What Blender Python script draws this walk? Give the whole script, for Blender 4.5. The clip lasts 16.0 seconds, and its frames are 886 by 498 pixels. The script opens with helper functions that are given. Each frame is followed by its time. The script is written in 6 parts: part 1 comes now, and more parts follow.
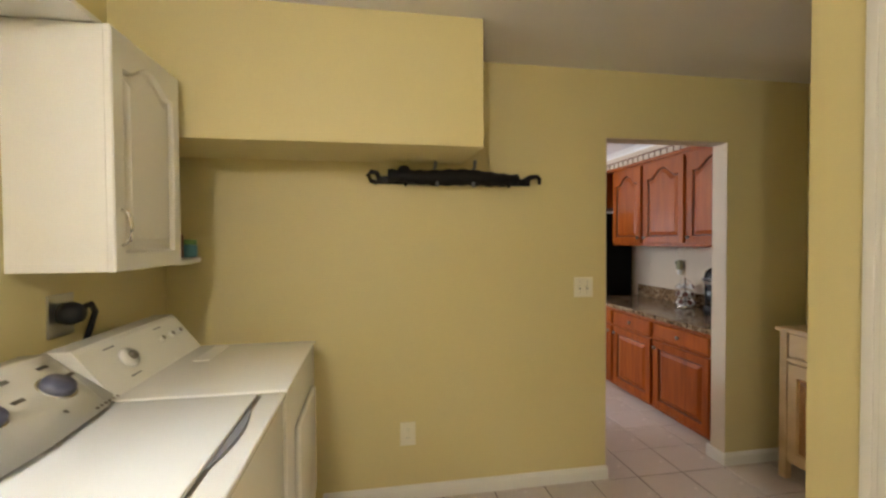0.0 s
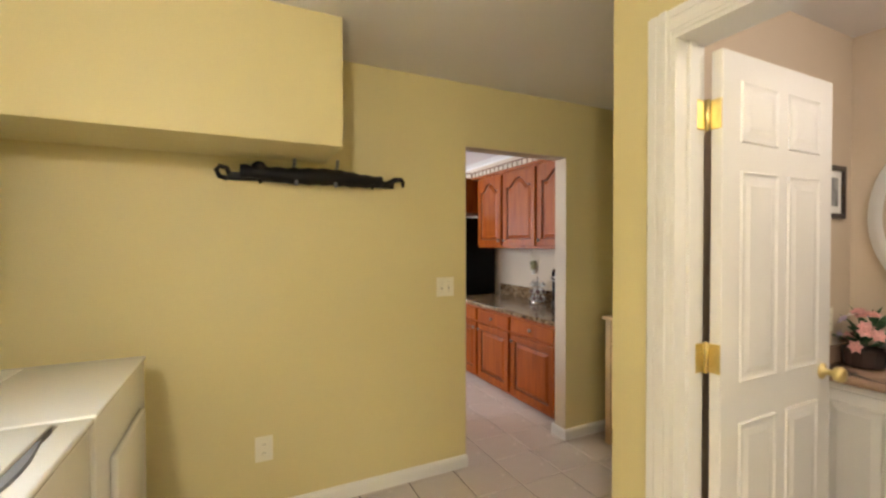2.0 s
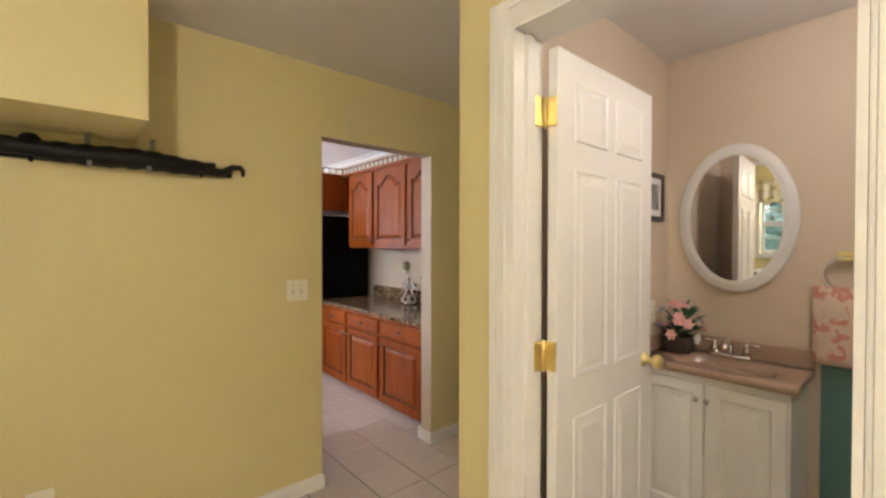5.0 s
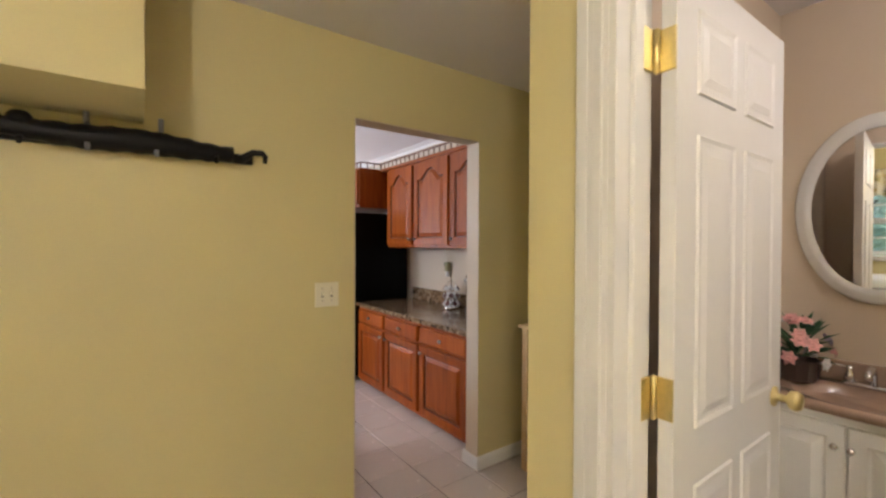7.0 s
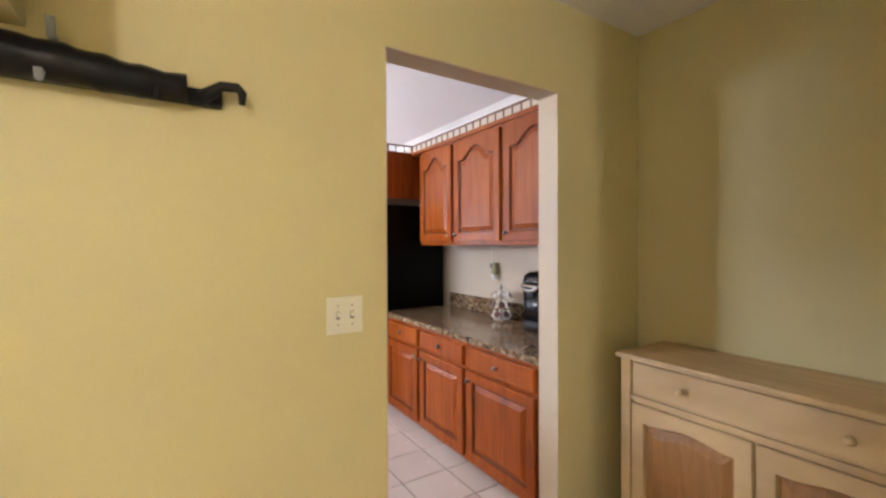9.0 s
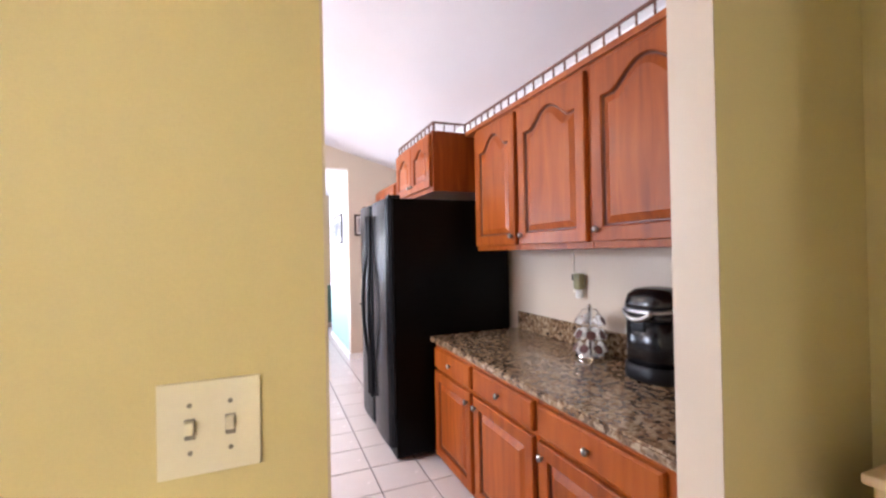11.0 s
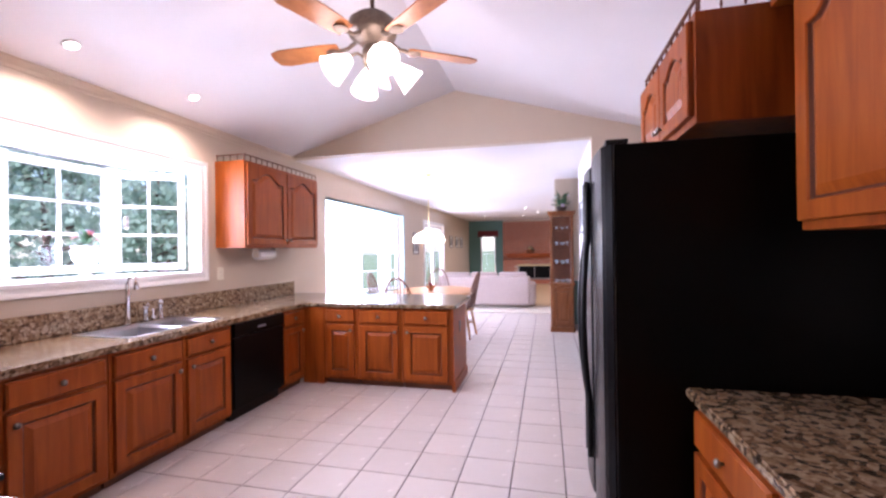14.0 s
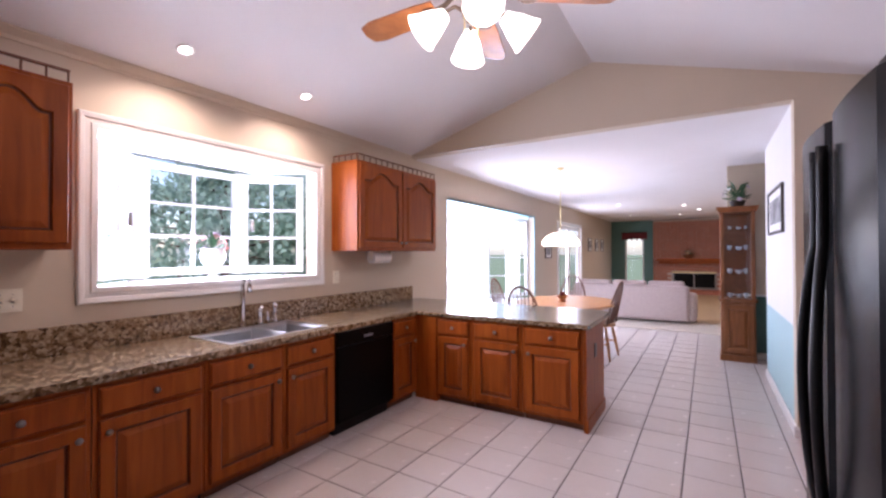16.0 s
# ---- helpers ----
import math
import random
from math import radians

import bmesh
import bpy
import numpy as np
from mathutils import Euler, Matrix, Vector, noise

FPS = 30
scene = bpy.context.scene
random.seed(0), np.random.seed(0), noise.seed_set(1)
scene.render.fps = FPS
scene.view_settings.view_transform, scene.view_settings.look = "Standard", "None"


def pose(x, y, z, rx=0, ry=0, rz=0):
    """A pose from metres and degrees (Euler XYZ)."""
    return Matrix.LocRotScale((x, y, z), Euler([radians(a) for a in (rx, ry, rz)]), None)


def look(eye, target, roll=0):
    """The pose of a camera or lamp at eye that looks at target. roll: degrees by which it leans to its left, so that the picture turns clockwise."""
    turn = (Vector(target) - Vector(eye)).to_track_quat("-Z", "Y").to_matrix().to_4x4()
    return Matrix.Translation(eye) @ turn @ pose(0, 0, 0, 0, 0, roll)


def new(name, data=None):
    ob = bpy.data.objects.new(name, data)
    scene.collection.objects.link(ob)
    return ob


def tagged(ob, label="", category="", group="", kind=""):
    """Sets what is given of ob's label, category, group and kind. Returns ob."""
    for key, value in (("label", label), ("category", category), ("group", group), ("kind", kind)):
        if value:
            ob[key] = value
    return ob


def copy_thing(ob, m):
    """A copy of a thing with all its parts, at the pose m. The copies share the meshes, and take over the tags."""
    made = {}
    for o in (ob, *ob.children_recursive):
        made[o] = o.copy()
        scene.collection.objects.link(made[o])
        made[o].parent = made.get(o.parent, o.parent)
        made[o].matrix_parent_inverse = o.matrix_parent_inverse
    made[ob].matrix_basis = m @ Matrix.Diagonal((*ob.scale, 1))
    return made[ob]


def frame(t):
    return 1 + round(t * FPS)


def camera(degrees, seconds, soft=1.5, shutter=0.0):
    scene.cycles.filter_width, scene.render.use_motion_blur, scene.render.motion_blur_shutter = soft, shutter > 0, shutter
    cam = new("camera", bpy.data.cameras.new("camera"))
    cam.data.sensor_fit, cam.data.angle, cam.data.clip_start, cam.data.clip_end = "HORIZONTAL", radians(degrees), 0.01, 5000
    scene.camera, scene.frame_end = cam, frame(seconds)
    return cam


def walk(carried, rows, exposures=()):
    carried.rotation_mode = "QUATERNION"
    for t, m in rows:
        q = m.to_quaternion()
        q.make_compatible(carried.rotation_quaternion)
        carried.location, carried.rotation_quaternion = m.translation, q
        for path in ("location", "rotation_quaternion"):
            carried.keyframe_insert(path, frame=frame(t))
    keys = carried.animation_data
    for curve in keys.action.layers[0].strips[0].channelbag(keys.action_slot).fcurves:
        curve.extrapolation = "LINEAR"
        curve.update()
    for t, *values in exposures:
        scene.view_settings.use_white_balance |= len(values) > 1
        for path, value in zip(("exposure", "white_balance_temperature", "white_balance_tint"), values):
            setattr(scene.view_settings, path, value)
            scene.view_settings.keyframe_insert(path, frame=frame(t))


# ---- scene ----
cam = camera(92.8, 16.0, soft=2.5)
PATH = [
    (0, (0.341, 0.321, 1.453), (0.674, 2.293, 1.41), -0.3),
    (0.5, (0.363, 0.316, 1.458), (0.811, 2.264, 1.412), -0.1),
    (1, (0.382, 0.301, 1.445), (0.971, 2.212, 1.413), 0.1),
    (1.5, (0.41, 0.293, 1.449), (1.137, 2.156, 1.414), 0.1),
    (2, (0.427, 0.285, 1.444), (1.294, 2.087, 1.414), -0.1),
    (2.5, (0.444, 0.271, 1.453), (1.45, 2.0, 1.424), -0.2),
    (3, (0.475, 0.258, 1.44), (1.613, 1.903, 1.416), -0.1),
    (3.5, (0.506, 0.253, 1.439), (1.767, 1.805, 1.411), 0.2),
    (5.8, (0.734, 0.428, 1.427), (2.048, 1.935, 1.403), 0.1),
    (6, (0.754, 0.456, 1.429), (2.052, 1.978, 1.402), 0.0),
    (6.5, (0.798, 0.541, 1.422), (2.044, 2.105, 1.4), 0.2),
    (7, (0.835, 0.647, 1.415), (2.005, 2.27, 1.394), 0.25),
    (7.5, (0.891, 0.793, 1.41), (1.983, 2.467, 1.379), 0.4),
    (8, (0.96, 0.963, 1.397), (2.043, 2.645, 1.366), 0.28),
    (8.5, (1.037, 1.152, 1.398), (2.113, 2.838, 1.367), -0.1),
    (8.7, (1.069, 1.236, 1.392), (2.151, 2.918, 1.367), -0.15),
    (11, (1.656, 2.039, 1.386), (2.418, 3.888, 1.397), -1.15),
    (11.5, (1.797, 2.184, 1.388), (2.362, 4.102, 1.393), -0.9),
    (12, (1.911, 2.336, 1.358), (2.268, 4.304, 1.357), -0.3),
    (12.5, (1.99, 2.497, 1.344), (2.146, 4.491, 1.326), -0.25),
    (13, (2.06, 2.661, 1.336), (1.977, 4.659, 1.304), -0.6),
    (13.5, (2.124, 2.818, 1.329), (1.81, 4.793, 1.304), -0.7),
    (14, (2.151, 2.969, 1.339), (1.675, 4.912, 1.343), -0.8),
    (14.5, (2.15, 3.129, 1.348), (1.534, 5.031, 1.363), -0.6),
    (15, (2.141, 3.279, 1.352), (1.384, 5.13, 1.367), -0.5),
    (15.5, (2.124, 3.442, 1.364), (1.201, 5.216, 1.378), -0.3),
    (16, (2.071, 3.568, 1.361), (1.009, 5.263, 1.381), -0.2),
]
EXPOSURES = [(0, 0.97, 6300, 10), (1.0, 1.40, 6350, 10), (3.5, 1.25, 6300, 10), (6, 1.24, 6100, 14), (7, 1.13, 6050, 14), (8.7, 1.58, 5950, 14), (11, 1.95, 5850, 19), (12.5, 1.68, 5850, 33), (14, 1.34, 5750, 32), (16, 0.75, 5900, 29)]
walk(cam, [(t, look(eye, target, roll)) for t, eye, target, roll in PATH], EXPOSURES)

# ---- world and lamps ----
world = bpy.data.worlds.new("sky")
scene.world = world
world.use_nodes = True
_wn = world.node_tree.nodes
_sky = _wn.new("ShaderNodeTexSky")
_sky.sky_type = "NISHITA"
_sky.sun_disc = False
_sky.sun_elevation, _sky.sun_rotation = radians(38), radians(124)
world.node_tree.links.new(_sky.outputs[0], _wn["Background"].inputs[0])
_wn["Background"].inputs[1].default_value = 0.15


def lamp(name, kind, energy, colour, m, **kw):
    data = bpy.data.lights.new(name, kind)
    data.energy, data.color = energy, colour
    ob = new(name, data)
    ob.matrix_world = m
    for k, v in kw.items():
        if k == "size":
            data.shape, data.size = "RECTANGLE", v
        elif k == "size_y":
            data.size_y = v
        elif k == "radius":
            data.shadow_soft_size = v
        elif k == "spot":
            data.spot_size, data.spot_blend = radians(v), 0.6
        elif k == "angle":
            data.angle = radians(v)
    return ob


DAY, WARM = (0.86, 0.93, 1.0), (1.0, 0.80, 0.60)
lamp("sun", "SUN", 5.0, (1.0, 0.97, 0.92), look((9, -2, 12), (-6, 8, 0)), angle=3)
lamp("daylight_kitchen", "AREA", 60, DAY, look((-1.40, 5.37, 1.68), (2, 5.37, 1.2)), size=1.5, size_y=0.85)
lamp("daylight_bay", "AREA", 185, DAY, look((-1.75, 10.1, 1.3), (2, 10.1, 1.0)), size=3.0, size_y=1.5)
lamp("daylight_patio_door", "AREA", 58, DAY, look((-1.0, 14.5, 1.1), (2, 14.5, 1.0)), size=1.7, size_y=1.9)
lamp("daylight_laundry", "AREA", 46, DAY, look((-1.15, 1.05, 2.55), (0.0, 1.05, 1.2)), size=0.7, size_y=0.5)
lamp("laundry_bulb", "POINT", 33, (1.0, 0.91, 0.77), pose(-0.10, -0.45, 2.26), radius=0.09)
# fill light for the bathroom, added without a known fixture
lamp("bath_fill_bulb", "POINT", 6.6, (1.0, 0.90, 0.80), pose(2.35, 0.25, 2.32), radius=0.09)

# ---- materials ----
def shader(name):
    m = bpy.data.materials.new(name)
    m.use_nodes = True
    return m, m.node_tree.nodes, m.node_tree.links, m.node_tree.nodes["Principled BSDF"]


def surface(name, colour, rough=0.5, metal=0.0, vary=0.12, scale=6.0, fine=120.0, bump=0.02, stretch=(1, 1, 1), rand=0.0, coat=0.0):
    """A procedural surface: broad and fine variation of the colour, fine relief, and a shift from object to object."""
    m, n, l, p = shader(name)
    co = n.new("ShaderNodeTexCoord")
    mp = n.new("ShaderNodeMapping")
    mp.inputs["Scale"].default_value = stretch
    l.new(co.outputs["Object"], mp.inputs[0])
    big, small = n.new("ShaderNodeTexNoise"), n.new("ShaderNodeTexNoise")
    big.inputs["Scale"].default_value, small.inputs["Scale"].default_value = scale, fine
    big.inputs["Detail"].default_value, small.inputs["Detail"].default_value = 4, 3
    for t in (big, small):
        l.new(mp.outputs[0], t.inputs["Vector"])
    mix = n.new("ShaderNodeMath")
    mix.operation = "ADD"
    l.new(big.outputs[0], mix.inputs[0]), l.new(small.outputs[0], mix.inputs[1])
    val = n.new("ShaderNodeMapRange")
    val.inputs[1].default_value, val.inputs[2].default_value = 0.6, 1.4
    val.inputs[3].default_value, val.inputs[4].default_value = 1 - vary, 1 + vary
    l.new(mix.outputs[0], val.inputs[0])
    out = val.outputs[0]
    if rand:
        inf, rr, mul = n.new("ShaderNodeObjectInfo"), n.new("ShaderNodeMapRange"), n.new("ShaderNodeMath")
        rr.inputs[3].default_value, rr.inputs[4].default_value = 1 - rand, 1 + rand
        mul.operation = "MULTIPLY"
        l.new(inf.outputs["Random"], rr.inputs[0]), l.new(rr.outputs[0], mul.inputs[0]), l.new(out, mul.inputs[1])
        out = mul.outputs[0]
    sc = n.new("ShaderNodeVectorMath")
    sc.operation = "SCALE"
    sc.inputs[0].default_value = colour
    l.new(out, sc.inputs["Scale"])
    l.new(sc.outputs[0], p.inputs["Base Color"])
    rg = n.new("ShaderNodeMapRange")
    rg.inputs[3].default_value, rg.inputs[4].default_value = max(0.02, rough * 0.85), min(1, rough * 1.15)
    l.new(big.outputs[0], rg.inputs[0]), l.new(rg.outputs[0], p.inputs["Roughness"])
    p.inputs["Metallic"].default_value = metal
    p.inputs["Coat Weight"].default_value = coat
    if bump:
        b = n.new("ShaderNodeBump")
        b.inputs["Strength"].default_value, b.inputs["Distance"].default_value = bump * 5, 0.004
        l.new(small.outputs[0], b.inputs["Height"]), l.new(b.outputs[0], p.inputs["Normal"])
    return m


def ramp_surface(name, stops, rough, scale, detail=6, stretch=(1, 1, 1), voronoi=0.0, rand=0.0, bump=0.1, coat=0.0, second=0.0):
    """A surface whose colour runs through stops along a noise: wood grain, granite, fabrics, foliage."""
    m, n, l, p = shader(name)
    co, mp = n.new("ShaderNodeTexCoord"), n.new("ShaderNodeMapping")
    mp.inputs["Scale"].default_value = stretch
    l.new(co.outputs["Object"], mp.inputs[0])
    tx = n.new("ShaderNodeTexNoise")
    tx.inputs["Scale"].default_value, tx.inputs["Detail"].default_value, tx.inputs["Distortion"].default_value = scale, detail, 0.6
    l.new(mp.outputs[0], tx.inputs["Vector"])
    fac = tx.outputs[0]
    if voronoi:
        v, md = n.new("ShaderNodeTexVoronoi"), n.new("ShaderNodeMix")
        v.inputs["Scale"].default_value = voronoi
        l.new(mp.outputs[0], v.inputs["Vector"])
        md.inputs[0].default_value = 0.45
        l.new(fac, md.inputs[2]), l.new(v.outputs["Color"], md.inputs[3])
        fac = md.outputs[0]
    if rand:
        inf, rr, ad = n.new("ShaderNodeObjectInfo"), n.new("ShaderNodeMapRange"), n.new("ShaderNodeMath")
        rr.inputs[3].default_value, rr.inputs[4].default_value = -rand, rand
        l.new(inf.outputs["Random"], rr.inputs[0]), l.new(rr.outputs[0], ad.inputs[0]), l.new(fac, ad.inputs[1])
        fac = ad.outputs[0]
    r = n.new("ShaderNodeValToRGB")
    while len(r.color_ramp.elements) < len(stops):
        r.color_ramp.elements.new(0.5)
    for e, (pos, c) in zip(r.color_ramp.elements, stops):
        e.position, e.color = pos, (*c, 1)
    l.new(fac, r.inputs[0]), l.new(r.outputs[0], p.inputs["Base Color"])
    p.inputs["Roughness"].default_value, p.inputs["Coat Weight"].default_value = rough, coat
    p.inputs["Coat Roughness"].default_value = 0.2
    b = n.new("ShaderNodeBump")
    b.inputs["Strength"].default_value, b.inputs["Distance"].default_value = bump, 0.003
    l.new(tx.outputs[0], b.inputs["Height"]), l.new(b.outputs[0], p.inputs["Normal"])
    return m


def glow(name, colour, strength):
    m, n, l, p = shader(name)
    p.inputs["Base Color"].default_value = (*colour, 1)
    p.inputs["Emission Color"].default_value, p.inputs["Emission Strength"].default_value = (*colour, 1), strength
    p.inputs["Roughness"].default_value = 0.4
    return m


def clear_glass(name, tint=(1, 1, 1)):
    m, n, l, p = shader(name)
    n.remove(p)
    tr, gl, mx, fr = n.new("ShaderNodeBsdfTransparent"), n.new("ShaderNodeBsdfGlossy"), n.new("ShaderNodeMixShader"), n.new("ShaderNodeLayerWeight")
    tr.inputs[0].default_value = (*tint, 1)
    gl.inputs["Roughness"].default_value = 0.03
    pw, ma = n.new("ShaderNodeMath"), n.new("ShaderNodeMath")
    pw.operation, ma.operation = "POWER", "MULTIPLY_ADD"
    pw.inputs[1].default_value = 5.0
    ma.inputs[1].default_value, ma.inputs[2].default_value = 0.8, 0.03
    l.new(fr.outputs["Facing"], pw.inputs[0]), l.new(pw.outputs[0], ma.inputs[0])
    l.new(ma.outputs[0], mx.inputs[0]), l.new(tr.outputs[0], mx.inputs[1]), l.new(gl.outputs[0], mx.inputs[2])
    l.new(mx.outputs[0], n["Material Output"].inputs[0])
    return m


YELLOW = surface("yellow_wall_paint", (0.665, 0.580, 0.305), 0.55, vary=0.03, scale=1.5, fine=260, bump=0.02)
BEIGE = surface("beige_wall_paint", (0.585, 0.495, 0.39), 0.6, vary=0.03, scale=1.5, fine=260, bump=0.02)
PINKISH = surface("pink_beige_wall_paint", (0.63, 0.525, 0.41), 0.6, vary=0.03, scale=1.5, fine=260, bump=0.02)
PALE = surface("pale_hall_paint", (0.74, 0.73, 0.72), 0.6, vary=0.03, scale=1.5, fine=260, bump=0.02)
TEAL = surface("teal_wall_paint", (0.10, 0.22, 0.20), 0.55, vary=0.05, scale=2, fine=260, bump=0.02)
SKYTEAL = surface("light_blue_wall_paint", (0.36, 0.55, 0.58), 0.55, vary=0.04, scale=2, fine=260, bump=0.02)
CEIL = surface("ceiling_paint", (0.78, 0.76, 0.77), 0.85, vary=0.03, scale=2.5, fine=200, bump=0.04)
WHITE = surface("white_gloss_paint", (0.77, 0.76, 0.75), 0.32, vary=0.02, scale=3, fine=60, bump=0.0)
MELAMINE = surface("white_cabinet_finish", (0.80, 0.79, 0.76), 0.4, vary=0.03, scale=3, fine=150, bump=0.01)
ENAMEL = surface("white_appliance_enamel", (0.82, 0.82, 0.80), 0.22, vary=0.02, scale=3, fine=150, bump=0.004, coat=0.3)
IVORY = surface("ivory_plastic", (0.80, 0.76, 0.64), 0.4, vary=0.03, bump=0.0)
BLACK = surface("black_appliance_finish", (0.002, 0.002, 0.0022), 0.34, vary=0.15, scale=30, fine=400, bump=0.0)
BLACK.node_tree.nodes["Principled BSDF"].inputs["Specular IOR Level"].default_value = 0.10
BLACKDOOR = surface("black_steel_door", (0.010, 0.010, 0.011), 0.24, metal=0.0, vary=0.05, scale=0.8, fine=2.0, bump=0.0)
BLACKDOOR.node_tree.nodes["Principled BSDF"].inputs["Specular IOR Level"].default_value = 0.09
BLACKPL = surface("black_plastic", (0.008, 0.008, 0.009), 0.4, vary=0.1, bump=0.01)
BLACKPL.node_tree.nodes["Principled BSDF"].inputs["Specular IOR Level"].default_value = 0.2
COFFEEBLACK = surface("glossy_black_plastic", (0.006, 0.006, 0.007), 0.22, vary=0.1, bump=0.0)
DIAL = surface("slate_blue_plastic", (0.13, 0.14, 0.21), 0.3, vary=0.08, bump=0.01)
GREYPL = surface("grey_plastic", (0.22, 0.23, 0.26), 0.35, vary=0.08, bump=0.01)
CHROME = surface("chrome", (0.75, 0.75, 0.76), 0.12, metal=1.0, vary=0.04, bump=0.0)
STEEL = surface("brushed_steel", (0.55, 0.55, 0.56), 0.3, metal=1.0, vary=0.08, stretch=(1, 20, 1), bump=0.01)
PEWTER = surface("dark_pewter", (0.28, 0.26, 0.24), 0.35, metal=0.9, vary=0.15, scale=40, bump=0.01)
BRASS = surface("polished_brass", (0.74, 0.62, 0.30), 0.38, metal=1.0, vary=0.08, scale=30, bump=0.01)
BRONZE = surface("aged_bronze", (0.16, 0.12, 0.09), 0.4, metal=0.8, vary=0.25, scale=30, bump=0.02)
CHERRY = ramp_surface("cherry_wood", [(0.25, (0.19, 0.036, 0.003)), (0.5, (0.28, 0.060, 0.005)), (0.75, (0.36, 0.090, 0.008))], 0.42, 2.6, 8, (8, 8, 0.8), rand=0.06, bump=0.03, coat=0.05)
CHERRY.node_tree.nodes["Principled BSDF"].inputs["Specular IOR Level"].default_value = 0.22
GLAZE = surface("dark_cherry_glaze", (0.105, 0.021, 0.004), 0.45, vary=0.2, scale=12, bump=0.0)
RAILWOOD = ramp_surface("dark_rail_wood", [(0.3, (0.10, 0.03, 0.012)), (0.7, (0.17, 0.055, 0.02))], 0.35, 4, 6, (6, 6, 6), bump=0.05)
HONEY = ramp_surface("honey_oak", [(0.25, (0.30, 0.13, 0.045)), (0.5, (0.42, 0.19, 0.07)), (0.75, (0.52, 0.26, 0.10))], 0.35, 3.0, 8, (8, 8, 1), rand=0.06, bump=0.08)
OAKDARK = ramp_surface("medium_oak", [(0.25, (0.15, 0.047, 0.013)), (0.5, (0.22, 0.075, 0.021)), (0.75, (0.29, 0.105, 0.033))], 0.35, 3.0, 8, (8, 8, 1), rand=0.06, bump=0.08)
PINE = ramp_surface("bleached_pine", [(0.25, (0.58, 0.40, 0.21)), (0.6, (0.70, 0.51, 0.29)), (0.8, (0.76, 0.58, 0.36))], 0.5, 2.5, 8, (8, 1.2, 3), bump=0.08)
RATTAN = ramp_surface("tan_panel_wood", [(0.3, (0.33, 0.155, 0.05)), (0.7, (0.43, 0.22, 0.08))], 0.5, 5, 6, (10, 10, 1), bump=0.1)
BLADE = ramp_surface("fan_blade_wood", [(0.3, (0.30, 0.10, 0.03)), (0.7, (0.44, 0.17, 0.05))], 0.35, 5, 6, (3, 3, 3), rand=0.05, bump=0.04)
GRANITE = ramp_surface("brown_granite", [(0.30, (0.045, 0.025, 0.012)), (0.42, (0.13, 0.075, 0.036)), (0.52, (0.23, 0.15, 0.082)), (0.62, (0.38, 0.29, 0.19)), (0.74, (0.11, 0.06, 0.03))], 0.16, 30, 8, (1, 1, 1), voronoi=55, bump=0.01, coat=0.3)
TILE = surface("glazed_floor_tile", (0.64, 0.575, 0.545), 0.26, vary=0.025, scale=14, fine=90, bump=0.008, rand=0.035)
GROUT = surface("grey_grout", (0.09, 0.070, 0.064), 0.9, vary=0.2, scale=6, fine=200, bump=0.08)
CARPET = ramp_surface("cream_carpet", [(0.3, (0.52, 0.45, 0.38)), (0.7, (0.68, 0.61, 0.53))], 0.95, 90, 4, bump=0.5)
OAKFLOOR = ramp_surface("light_oak_floor", [(0.3, (0.40, 0.26, 0.13)), (0.7, (0.56, 0.40, 0.22))], 0.35, 4, 6, (1, 8, 1), bump=0.05)
BRICK = surface("red_brick", (0.29, 0.105, 0.06), 0.85, vary=0.35, scale=9, fine=90, bump=0.1, rand=0.25)
MORTAR = surface("mortar", (0.46, 0.37, 0.30), 0.95, vary=0.15, bump=0.1)
SOFA = ramp_surface("mauve_upholstery", [(0.3, (0.40, 0.31, 0.29)), (0.7, (0.52, 0.42, 0.39))], 0.9, 60, 4, bump=0.3)
MARBLE = surface("cultured_marble", (0.42, 0.29, 0.215), 0.2, vary=0.08, scale=5, fine=60, bump=0.003, coat=0.4)
BURGUNDY = ramp_surface("burgundy_cloth", [(0.3, (0.10, 0.012, 0.014)), (0.7, (0.18, 0.022, 0.025))], 0.85, 30, 4, bump=0.2)
SHEER = ramp_surface("white_curtain_cloth", [(0.3, (0.70, 0.70, 0.70)), (0.7, (0.82, 0.82, 0.82))], 0.9, 30, 4, bump=0.2)
def sheer_cloth(name):
    m, n, l, p = shader(name)
    tex = n.new("ShaderNodeTexNoise")
    tex.inputs["Scale"].default_value = 40
    mr, tl, tp, mx = n.new("ShaderNodeMapRange"), n.new("ShaderNodeBsdfTranslucent"), n.new("ShaderNodeBsdfTransparent"), n.new("ShaderNodeMixShader")
    mr.inputs[3].default_value, mr.inputs[4].default_value = 0.15, 0.40
    tl.inputs[0].default_value = (0.85, 0.85, 0.85, 1)
    l.new(tex.outputs[0], mr.inputs[0]), l.new(mr.outputs[0], mx.inputs[0])
    l.new(tp.outputs[0], mx.inputs[1]), l.new(tl.outputs[0], mx.inputs[2])
    l.new(mx.outputs[0], n["Material Output"].inputs[0])
    return m


